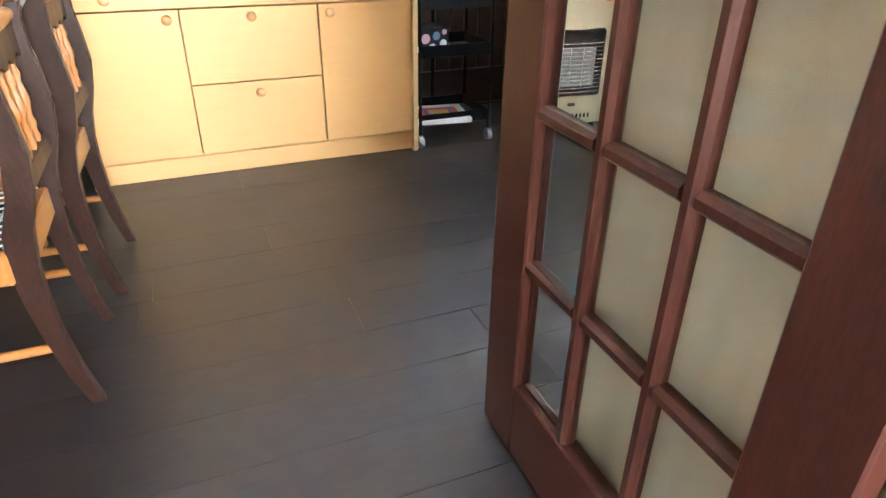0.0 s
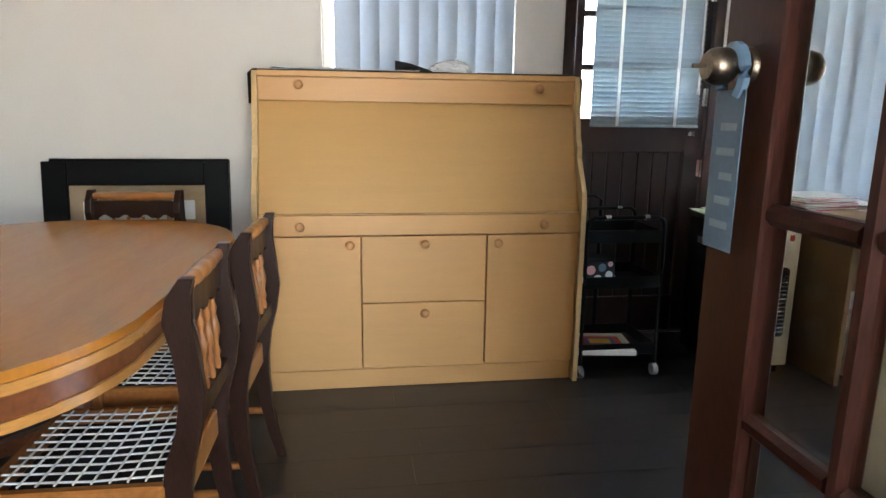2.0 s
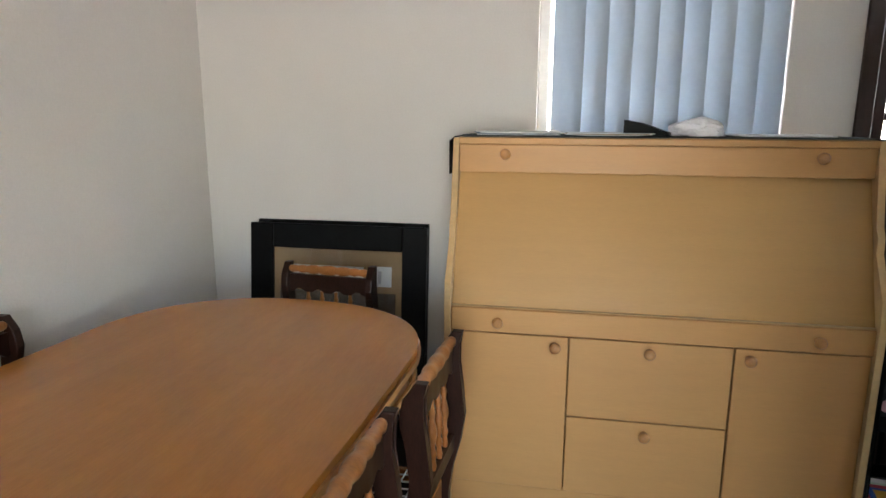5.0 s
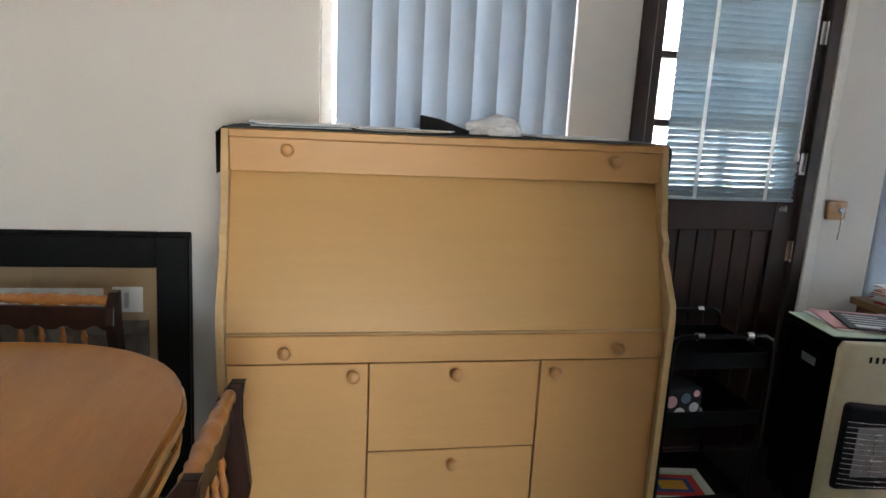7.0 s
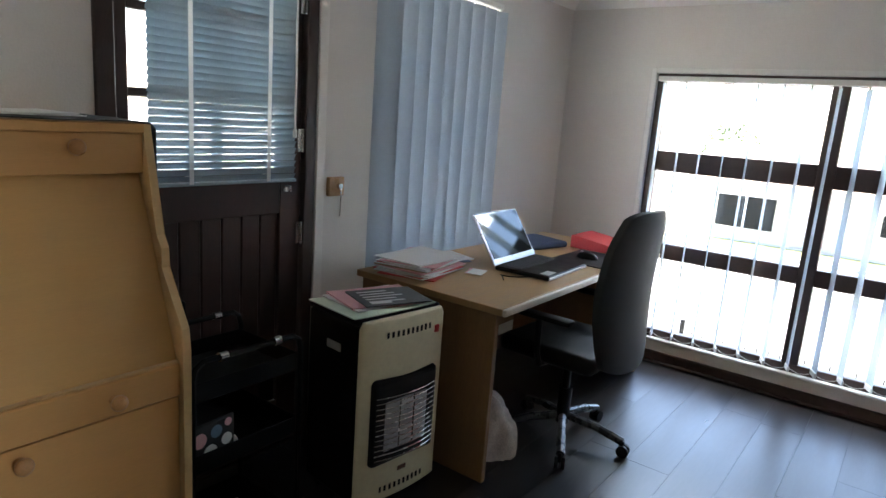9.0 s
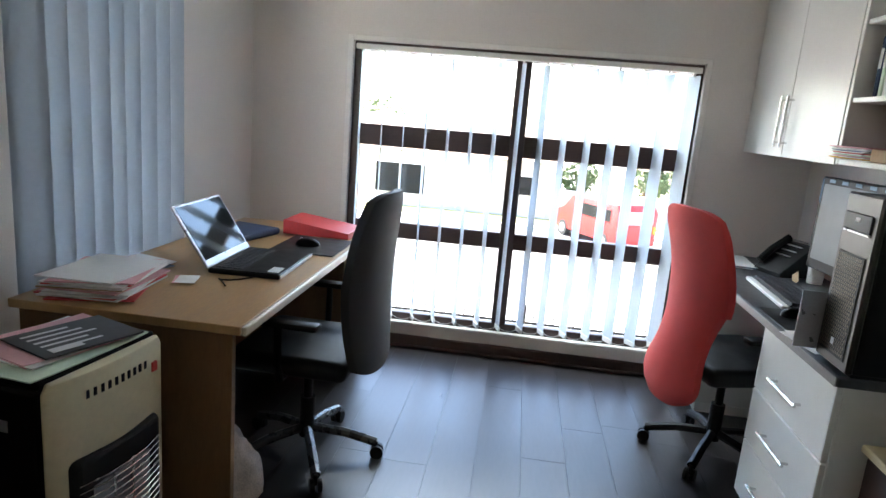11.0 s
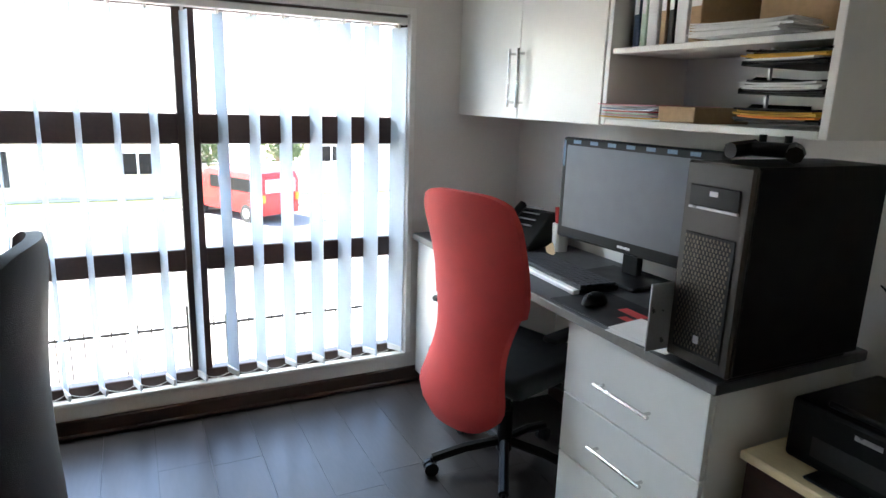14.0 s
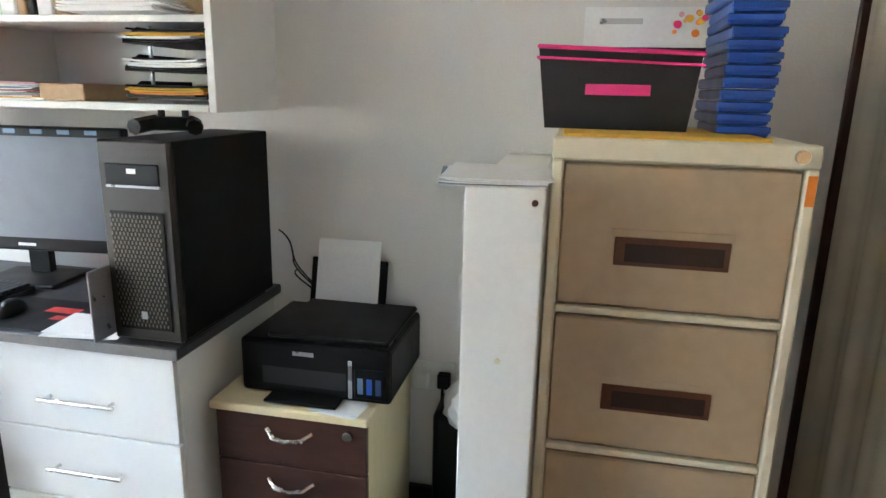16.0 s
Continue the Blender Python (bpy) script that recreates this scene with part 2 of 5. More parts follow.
# ---- shape helpers ----
def add_box(bm, lo, hi, bevel=0.0, m=None, seg=1):
    c = [(a + b) / 2 for a, b in zip(lo, hi)]
    s = [abs(b - a) for a, b in zip(lo, hi)]
    mx = Matrix.Translation(c) @ Matrix.Diagonal((*s, 1))
    vs = bmesh.ops.create_cube(bm, size=1, matrix=(m @ mx) if m else mx)["verts"]
    if bevel:
        es = list({e for v in vs for e in v.link_edges})
        bmesh.ops.bevel(bm, geom=es, offset=min(bevel, min(s) * 0.45), segments=seg, affect="EDGES", profile=0.5)
    return bm


def add_cyl(bm, a, b, r, r2=None, seg=12):
    a, b = Vector(a), Vector(b)
    d = b - a
    m = Matrix.Translation((a + b) / 2) @ d.to_track_quat("Z", "Y").to_matrix().to_4x4()
    bmesh.ops.create_cone(bm, cap_ends=True, segments=seg, radius1=r, radius2=r if r2 is None else r2, depth=d.length, matrix=m)
    return bm


def add_tube(bm, pts, r, seg=8):
    """A round rod swept along points."""
    pts = [Vector(p) for p in pts]
    rings = []
    for i, p in enumerate(pts):
        d = (pts[min(i + 1, len(pts) - 1)] - pts[max(i - 1, 0)]).normalized()
        q = d.to_track_quat("Z", "Y")
        rings.append([bm.verts.new(p + q @ Vector((r * math.cos(k * 2 * math.pi / seg), r * math.sin(k * 2 * math.pi / seg), 0))) for k in range(seg)])
    for a, b in zip(rings, rings[1:]):
        for k in range(seg):
            bm.faces.new((a[k], a[(k + 1) % seg], b[(k + 1) % seg], b[k]))
    bm.faces.new(rings[0][::-1])
    bm.faces.new(rings[-1])
    return bm


def add_lathe(bm, a, b, radii, seg=10):
    """Turned work between two points: radii at even steps."""
    a, b = Vector(a), Vector(b)
    q = (b - a).to_track_quat("Z", "Y")
    rings = []
    for i, r in enumerate(radii):
        p = a.lerp(b, i / (len(radii) - 1))
        rings.append([bm.verts.new(p + q @ Vector((r * math.cos(k * 2 * math.pi / seg), r * math.sin(k * 2 * math.pi / seg), 0))) for k in range(seg)])
    for x, y in zip(rings, rings[1:]):
        for k in range(seg):
            bm.faces.new((x[k], x[(k + 1) % seg], y[(k + 1) % seg], y[k]))
    bm.faces.new(rings[0][::-1])
    bm.faces.new(rings[-1])
    return bm


def add_prism(bm, pts, axis, lo, hi, bevel=0.0):
    """A closed outline in the plane across axis, given depth along it."""
    def at(p, v):
        return {"x": (v, p[0], p[1]), "y": (p[0], v, p[1]), "z": (p[0], p[1], v)}[axis]
    a = [bm.verts.new(at(p, lo)) for p in pts]
    b = [bm.verts.new(at(p, hi)) for p in pts]
    fs = [bm.faces.new(a[::-1]), bm.faces.new(b)]
    for i in range(len(pts)):
        j = (i + 1) % len(pts)
        fs.append(bm.faces.new((a[i], a[j], b[j], b[i])))
    if bevel:
        es = list({e for f in fs[:2] for e in f.edges})
        bmesh.ops.bevel(bm, geom=es, offset=bevel, segments=2, affect="EDGES", profile=0.5)
    return bm


def add_slab(bm, front, back_offset, rows, cols):
    """A closed curved sheet: front(u, v) gives points, back_offset(u, v) the way to its rear face."""
    A, B = {}, {}
    for i in range(rows + 1):
        for j in range(cols + 1):
            u, v = j / cols, i / rows
            p = Vector(front(u, v))
            A[i, j] = bm.verts.new(p)
            B[i, j] = bm.verts.new(p + Vector(back_offset(u, v)))
    for i in range(rows):
        for j in range(cols):
            bm.faces.new((A[i, j], A[i, j + 1], A[i + 1, j + 1], A[i + 1, j]))
            bm.faces.new((B[i, j], B[i + 1, j], B[i + 1, j + 1], B[i, j + 1]))
    for i in range(rows):
        bm.faces.new((A[i, 0], A[i + 1, 0], B[i + 1, 0], B[i, 0]))
        bm.faces.new((A[i, cols], B[i, cols], B[i + 1, cols], A[i + 1, cols]))
    for j in range(cols):
        bm.faces.new((A[0, j], B[0, j], B[0, j + 1], A[0, j + 1]))
        bm.faces.new((A[rows, j], A[rows, j + 1], B[rows, j + 1], B[rows, j]))
    return bm


def part(name, bm, material, parent=None, label="", smooth=False):
    bmesh.ops.recalc_face_normals(bm, faces=bm.faces[:])
    me = bpy.data.meshes.new(name)
    bm.to_mesh(me)
    bm.free()
    me.materials.append(material)
    if smooth:
        for p in me.polygons:
            p.use_smooth = True
        me.set_sharp_from_angle(angle=radians(40))
    ob = new(name, me)
    if parent:
        ob.parent = parent
    if label:
        tagged(ob, label)
    return ob


def box(name, lo, hi, material, parent=None, bevel=0.002, label="", m=None):
    return part(name, add_box(bmesh.new(), lo, hi, bevel, m), material, parent, label)


def thing(name, x, y, z, rz, label, category, group=""):
    ob = new(name)
    ob.empty_display_size = 0.1
    ob.matrix_basis = pose(x, y, z, 0, 0, rz)
    return tagged(ob, label, category, group)


def setting(ob, label, category="wall"):
    return tagged(ob, label, category, "", "structure")


def wall_with(name, axis, lo, hi, along, height, holes, label):
    """A wall of thickness lo..hi across axis, along a..b, with rectangular holes (a, b, z0, z1)."""
    bm = bmesh.new()
    cuts = sorted({along[0], along[1], *[h[0] for h in holes], *[h[1] for h in holes]})
    for a, b in zip(cuts, cuts[1:]):
        spans, z = [], 0.0
        for h in sorted((h for h in holes if h[0] <= a and h[1] >= b), key=lambda h: h[2]):
            if h[2] > z:
                spans.append((z, h[2]))
            z = h[3]
        spans.append((z, height))
        for z0, z1 in spans:
            if axis == "y":
                add_box(bm, (a, lo, z0), (b, hi, z1))
            else:
                add_box(bm, (lo, a, z0), (hi, b, z1))
    bmesh.ops.remove_doubles(bm, verts=bm.verts[:], dist=0.0005)
    return setting(part(name, bm, PLASTER), label)


# ---- room ----
W, E, S, N, H = -1.15, 4.53, -0.36, 2.76, 2.24
WIN1 = (0.35, 1.29, 0.93, 2.02)
WIN2 = (2.745, 3.68, 0.55, 2.02)
DOORN = (1.54, 2.39, 0.0, 2.06)
WINE = (0.255, 2.17, 0.15, 1.765)
# doorway widened westwards so the passage fill reaches the room
DOORS = (-0.55, 1.04, 0.0, 2.06)
wall_with("wall_north", "y", N, N + 0.16, (W - 0.16, E + 0.16), H, [WIN1, WIN2, DOORN], "off-white painted plaster wall with two windows and a door")
wall_with("wall_east", "x", E, E + 0.16, (S - 0.14, N), H, [WINE], "off-white painted plaster wall around a wide low window")
wall_with("wall_west", "x", W - 0.16, W, (S - 0.14, N), H, [], "plain off-white painted plaster wall")
wall_with("wall_south", "y", S - 0.14, S, (W, E), H, [DOORS], "off-white painted plaster wall with a doorway")
setting(box("ceiling", (W - 0.16, -2.9, H), (E + 0.16, N + 0.16, H + 0.12), CEIL, bevel=0), "white painted ceiling", "ceiling")
# roof is out of view; its overhangs are sized to shade the windows
setting(box("roof", (W - 0.8, -3.6, H + 0.3), (E + 1.0, N + 1.5, H + 0.42), ROOFTILE, bevel=0.01), "unseen tiled roof overhang added to keep sun off the windows", "roof")
# passage behind the doorway
for nm, lo, hi in (("wall_passage_west", (W - 0.16, -2.9, 0), (W, S - 0.14, H)), ("wall_passage_east", (2.6, -2.76, 0), (2.74, S - 0.14, H))):
    setting(box(nm, lo, hi, PLASTER, bevel=0), "plain off-white passage wall")
# opening made up for the fill lamp; no such window is known
wall_with("wall_passage_south", "y", -2.9, -2.76, (W, 2.6), H, [(0.35, 1.55, 0.3, 2.0)], "unseen passage wall with an opening added for the fill lamp")
setting(box("floor", (W - 0.16, -2.9, -0.12), (E + 0.16, N + 0.16, -0.008), GAP, bevel=0), "dark stained wooden plank floor", "floor")
bm = bmesh.new()
for pts, ax, lo, hi in (([(N, H), (N - 0.09, H), (N - 0.075, H - 0.03), (N - 0.03, H - 0.08), (N - 0.012, H - 0.1), (N, H - 0.1)], "x", W, E), ([(S, H), (S + 0.09, H), (S + 0.03, H - 0.08), (S, H - 0.1)], "x", W, E)):
    add_prism(bm, pts, ax, lo, hi)
for pts in ([(E, H), (E - 0.09, H), (E - 0.075, H - 0.03), (E - 0.03, H - 0.08), (E - 0.012, H - 0.1), (E, H - 0.1)], [(W, H), (W + 0.09, H), (W + 0.03, H - 0.08), (W, H - 0.1)]):
    add_prism(bm, pts, "y", S, N)
setting(part("cornice_trim", bm, CEIL), "white moulded plaster cornice", "trim")
bm = bmesh.new()
for a, b in ((W, 1.52), (2.41, E - 0.02)):
    add_box(bm, (a, N - 0.018, 0), (b, N - 0.0005, 0.09), 0.004)
add_box(bm, (E - 0.02, S, 0), (E - 0.0005, N - 0.02, 0.075), 0.006)
add_box(bm, (E - 0.035, S, 0), (E - 0.02, N - 0.02, 0.02), 0.006)
add_box(bm, (W + 0.0005, S, 0), (W + 0.018, N - 0.02, 0.09), 0.004)
add_box(bm, (1.12, S + 0.0005, 0), (E - 0.03, S + 0.018, 0.09), 0.004)
setting(part("baseboard", bm, SKIRT), "dark brown wooden skirting board", "skirting")


# ---- windows ----
def window(name, axis, plane, a0, a1, z0, z1, mullions, transoms, fw, material, label, sill=0.0):
    """A framed window in an opening: outer frame, bars and panes. plane is the inner face of its frame."""
    root = setting(new(name), label, "window")
    root.empty_display_size = 0.1
    d = 0.055

    def bar(nm, p0, p1, q0, q1, depth=d, mat_=material, off=0.0):
        if axis == "x":
            return box(nm, (plane + off, p0, q0), (plane + off + depth, p1, q1), mat_, root, 0.004)
        return box(nm, (p0, plane + off, q0), (p1, plane + off + depth, q1), mat_, root, 0.004)
    bar("frame_side", a0, a0 + fw, z0, z1)
    bar("frame_side", a1 - fw, a1, z0, z1)
    bar("frame_top", a0 + fw, a1 - fw, z1 - fw, z1)
    bar("frame_bottom", a0 + fw, a1 - fw, z0, z0 + fw)
    xs = [(a0 + fw, a0 + fw)] + sorted(mullions) + [(a1 - fw, a1 - fw)]
    zs = [(z0 + fw, z0 + fw)] + sorted(transoms) + [(z1 - fw, z1 - fw)]
    for m0, m1 in mullions:
        bar("mullion", m0, m1, z0 + fw, z1 - fw, d + 0.006, off=-0.003)
    for (p, p0), (p1, q) in zip(xs, xs[1:]):
        for t0, t1 in transoms:
            bar("transom", p0, p1, t0, t1)
        for (r, r0), (r1, s) in zip(zs, zs[1:]):
            g = bar("pane", p0 - 0.004, p1 + 0.004, r0 - 0.004, r1 + 0.004, 0.005, GLASS, 0.03)
            g.visible_shadow = False
    return root


window("window_1", "y", N + 0.07, *WIN1, [], [], 0.045, TRIM_WHITE, "white framed window behind blue-grey vertical blinds")
window("window_2", "y", N + 0.07, *WIN2, [], [], 0.045, TRIM_WHITE, "tall white framed window behind blue-grey vertical blinds")
FRAMEBROWN = mat("bronze_window_frame", (0.06, 0.035, 0.03), 0.4, vary=0.2, scale=8)
window("window_3", "x", E + 0.03, *WINE, [(1.165, 1.25)], [(0.655, 0.75), (1.19, 1.312)], 0.05, FRAMEBROWN, "wide brown framed window looking on to a street")
setting(box("sill_trim", (E - 0.012, WINE[0] + 0.001, WINE[2] - 0.016), (E + 0.028, WINE[1] - 0.001, WINE[2] + 0.004), TRIM_WHITE, bevel=0.004), "white painted window sill", "sill")
bm = bmesh.new()
for y0, y1 in ((WINE[0] - 0.03, WINE[0]), (WINE[1], WINE[1] + 0.03)):
    add_box(bm, (E - 0.008, y0, WINE[2]), (E - 0.0005, y1, WINE[3] + 0.03), 0.003)
add_box(bm, (E - 0.008, WINE[0], WINE[3]), (E - 0.0005, WINE[1], WINE[3] + 0.03), 0.003)
setting(part("window_trim", bm, TRIM_WHITE), "white painted window surround", "trim")


def vertical_blind(axis, plane, a0, a1, z0, z1, count, turn, material, label, vary=4.0, sag=True, seed=1, slat_w=0.127, turn_end=None):
    """Head rail, hanging fabric slats turned by an angle from the window's plane, weights and bead chain."""
    rnd = random.Random(seed)
    mid = (a0 + a1) / 2
    root = thing("vertical_blind", plane if axis == "x" else mid, mid if axis == "x" else plane, z0, 90 if axis == "x" else 0, label, "blind", "vertical blinds")
    w = a1 - a0
    box("head_rail", (-w / 2, -0.02, z1 - z0 + 0.012), (w / 2, 0.02, z1 - z0 + 0.042), TRIM_WHITE, root, 0.004)
    h = z1 - z0
    for i in range(count):
        x = -w / 2 + 0.035 + (w - 0.07) * i / (count - 1)
        a = radians(turn + ((turn if turn_end is None else turn_end) - turn) * i / (count - 1) + rnd.uniform(-vary, vary))
        m = Matrix.Translation((x, 0, 0)) @ Matrix.Rotation(a, 4, "Z")
        bm = bmesh.new()
        lean = rnd.uniform(-0.006, 0.006)
        add_slab(bm, lambda u, v: m @ Vector(((u - 0.5) * slat_w, 0.006 * math.sin(math.pi * u) + lean * (1 - v), v * h)), lambda u, v: m.to_3x3() @ Vector((0, 0.0012, 0)), 6, 5)
        sl = part("slat", bm, material, root, smooth=True)
        box("weight", (-slat_w / 2 + 0.004, -0.004, 0.002), (slat_w / 2 - 0.004, 0.006, 0.03), TRIM_WHITE, sl, 0.001, m=m)
        bm = bmesh.new()
        add_cyl(bm, (x, 0, h - 0.005), (x, 0, h + 0.014), 0.006, seg=8)
        part("clip", bm, TRIM_WHITE, root)
    if sag:
        bm = bmesh.new()
        pts = []
        step = (w - 0.07) / (count - 1)
        for i in range(count - 1):
            x = -w / 2 + 0.035 + step * i
            for k in range(6):
                pts.append((x + step * k / 6, -0.014, 0.014 - 0.022 * math.sin(math.pi * k / 6)))
        add_tube(bm, pts, 0.0016, 5)
        part("bead_chain", bm, TRIM_WHITE, root)
    return root


vertical_blind("y", N + 0.035, WIN1[0] + 0.085, WIN1[1] - 0.03, 0.97, 1.96, 9, 163, BLIND, "closed blue-grey vertical fabric blind in a window", seed=2)
vertical_blind("y", N - 0.03, WIN2[0] - 0.01, WIN2[1] - 0.045, 0.6, 1.98, 9, 156, BLIND, "closed blue-grey vertical fabric blind hanging behind a desk", 9.0, seed=5)
vertical_blind("x", E - 0.005, WINE[0] + 0.02, WINE[1] - 0.02, 0.172, 1.705, 15, 121, BLINDW, "open pale vertical fabric blind in a wide window", 2.5, seed=7, slat_w=0.092, turn_end=101)

# ---- garden door in the north wall ----
fr = bmesh.new()
for lo, hi in (((1.54, N - 0.012, 0), (1.60, N + 0.1, 2.06)), ((2.335, N - 0.012, 0), (2.39, N + 0.1, 2.06)), ((1.60, N - 0.012, 2.0), (2.335, N + 0.1, 2.06))):
    add_box(fr, lo, hi, 0.004)
setting(part("door_frame_trim", fr, DARKWOOD), "dark stained wooden door frame", "trim")
setting(box("threshold_trim", (1.6, N, 0), (2.335, N + 0.14, 0.012), DARKWOOD, bevel=0.002), "dark wooden door threshold", "threshold")
gd = setting(new("door_1"), "dark stained wooden stable door with glazed top", "door")
gd.matrix_basis = pose(1.602, N + 0.01, 0.0125)
DW, DH = 0.731, 1.988
box("stile", (0, 0, 0), (0.045, 0.042, DH), DARKWOOD, gd, 0.003)
box("stile", (DW - 0.1, 0, 0), (DW, 0.042, DH), DARKWOOD, gd, 0.003)
box("bottom_rail", (0.045, 0, 0), (DW - 0.1, 0.042, 0.2), DARKWOOD, gd, 0.003)
box("middle_rail", (0.045, 0, 0.99), (DW - 0.1, 0.042, 1.16), DARKWOOD, gd, 0.003)
box("top_rail", (0.045, 0, 1.9), (DW - 0.1, 0.042, DH), DARKWOOD, gd, 0.003)
for i in range(7):
    w = (DW - 0.145) / 7
    box("board", (0.045 + w * i + 0.002, 0.012, 0.2), (0.045 + w * (i + 1) - 0.002, 0.03, 0.99), DARKWOOD, gd, 0.004)
box("backing", (0.045, 0.031, 0.19), (DW - 0.1, 0.036, 1.0), DARKWOOD, gd, 0)
for z in (1.4, 1.66):
    box("glazing_bar", (0.045, 0.006, z), (DW - 0.1, 0.036, z + 0.03), DARKWOOD, gd, 0.004)
box("glazing_bar", (DW / 2 - 0.015, 0.006, 1.16), (DW / 2 + 0.015, 0.036, 1.9), DARKWOOD, gd, 0.004)
pane = box("pane", (0.045, 0.02, 1.16), (DW - 0.1, 0.025, 1.9), GLASS, gd, 0)
pane.visible_shadow = False
for z in (0.86, 1.23, 1.75):
    hb = bmesh.new()
    add_cyl(hb, (DW + 0.002, -0.008, z), (DW + 0.002, -0.008, z + 0.09), 0.007)
    add_box(hb, (DW - 0.02, -0.003, z), (DW, 0.0, z + 0.09), 0.001)
    part("hinge", hb, CHROME, gd, "steel butt hinge")
lb = bmesh.new()
add_box(lb, (DW - 0.085, -0.012, 1.075), (DW - 0.05, 0, 1.1), 0.003)
add_cyl(lb, (DW - 0.067, -0.02, 1.087), (DW - 0.067, -0.01, 1.087), 0.008)
part("latch", lb, CHROME, gd, "small steel latch")
vb = thing("venetian_blind", 1.99, N - 0.012, 1.13, 0, "half-open pale blue aluminium venetian blind on a door", "blind")
for i in range(33):
    z = 0.02 + i * 0.0245
    sb = bmesh.new()
    mm = Matrix.Translation((0, 0, z)) @ Matrix.Rotation(radians(-63), 4, "X")
    add_slab(sb, lambda u, v: mm @ Vector(((u - 0.5) * 0.59, (v - 0.5) * 0.027, 0.0025 * math.sin(math.pi * v))), lambda u, v: mm.to_3x3() @ Vector((0, 0, 0.0006)), 4, 1)
    part("slat", sb, VENETIAN, vb, smooth=True)
box("bottom_rail", (-0.295, -0.012, 0), (0.295, 0.012, 0.012), VENETIAN, vb, 0.002)
box("head_rail", (-0.295, -0.014, 0.825), (0.295, 0.014, 0.855), VENETIAN, vb, 0.002)
for x in (-0.155, 0.16):
    lt = bmesh.new()
    for y in (-0.0135, 0.0135):
        add_box(lt, (x - 0.008, y - 0.0005, 0.006), (x + 0.008, y + 0.0005, 0.83))
    part("ladder_tape", lt, TAPE, vb)
wd = bmesh.new()
add_cyl(wd, (0.27, -0.025, 0.2), (0.27, -0.025, 0.82), 0.004)
add_cyl(wd, (0.27, -0.025, 0.17), (0.27, -0.025, 0.2), 0.008)
part("tilt_wand", wd, CORD, vb)
setting(box("door_reveal_trim", (2.392, N - 0.016, 0), (2.44, N - 0.0005, 2.1), TRIM_WHITE, bevel=0.004), "white painted door surround", "trim")
sw = thing("key_hook_block", 2.504, N, 1.06, 0, "small varnished wooden block with a hanging chain on the wall", "hook")
box("block", (-0.045, -0.022, 0), (0.045, 0, 0.08), KNOB, sw, 0.005)
cb = bmesh.new()
add_cyl(cb, (0.01, -0.035, 0.042), (0.01, -0.022, 0.042), 0.012)
add_tube(cb, [(0.01, -0.035, 0.042), (0.014, -0.032, -0.02), (0.012, -0.03, -0.085)], 0.003, 6)
part("chain", cb, CHROME, sw, "steel chain")

# ---- open glazed door leaf at the doorway ----
fr = bmesh.new()
for lo, hi in (((-0.6, S - 0.145, 0), (-0.55, S + 0.012, 2.06)), ((1.04, S - 0.145, 0), (1.09, S + 0.012, 2.06)), ((-0.6, S - 0.145, 2.06), (1.09, S + 0.012, 2.11))):
    add_box(fr, lo, hi, 0.004)
setting(part("doorway_trim", fr, MAHOG), "reddish varnished wooden doorway lining", "trim")
gl = setting(new("door_2"), "open mahogany glazed door with small panes", "door")
gl.matrix_basis = pose(1.04, S + 0.02, 0.012, 0, 0, 90)
LW, LH, LT = 0.765, 2.03, 0.04
ST, BAR, PH = 0.126, 0.028, 0.262
box("hinge_stile", (0, 0, 0), (ST, LT, LH), MAHOG, gl, 0.004)
box("lock_stile", (LW - ST, 0, 0), (LW, LT, LH), MAHOG, gl, 0.004)
box("bottom_rail", (ST, 0, 0), (LW - ST, LT, 0.186), MAHOG, gl, 0.004)
TOP_Z = 0.186 + 6 * PH + 5 * BAR
box("top_rail", (ST, 0, TOP_Z), (LW - ST, LT, LH), MAHOG, gl, 0.004)
pw = (LW - 2 * ST - 2 * BAR) / 3
xs = [ST + (pw + BAR) * i for i in range(3)]
zs = [0.186 + (PH + BAR) * i for i in range(6)]


def moulded_bar(length):
    """A glazing bar along x: square core with sloping shoulders on both faces."""
    h = BAR / 2
    return add_prism(bmesh.new(), [(0.003, -h * 0.45), (0.003, h * 0.45), (0.012, h), (LT - 0.012, h), (LT - 0.003, h * 0.45), (LT - 0.003, -h * 0.45), (LT - 0.012, -h), (0.012, -h)], "x", 0, length)


for i in range(2):
    bm = moulded_bar(TOP_Z - 0.186)
    bmesh.ops.transform(bm, matrix=Matrix.Translation((xs[i] + pw + BAR / 2, 0, 0.186)) @ Matrix.Rotation(radians(-90), 4, "Y"), verts=bm.verts[:])
    part("vertical_bar", bm, MAHOG, gl)
for z in zs[1:]:
    for x in xs:
        bm = moulded_bar(pw)
        bmesh.ops.translate(bm, vec=(x, 0, z - BAR / 2), verts=bm.verts[:])
        part("horizontal_bar", bm, MAHOG, gl)
for x in xs:
    for z in zs:
        g = box("pane", (x, 0.018, z), (x + pw, 0.022, z + PH), DOORGLASS, gl, 0)
        g.visible_shadow = False
KX, KZ = LW - 0.06, 1.23
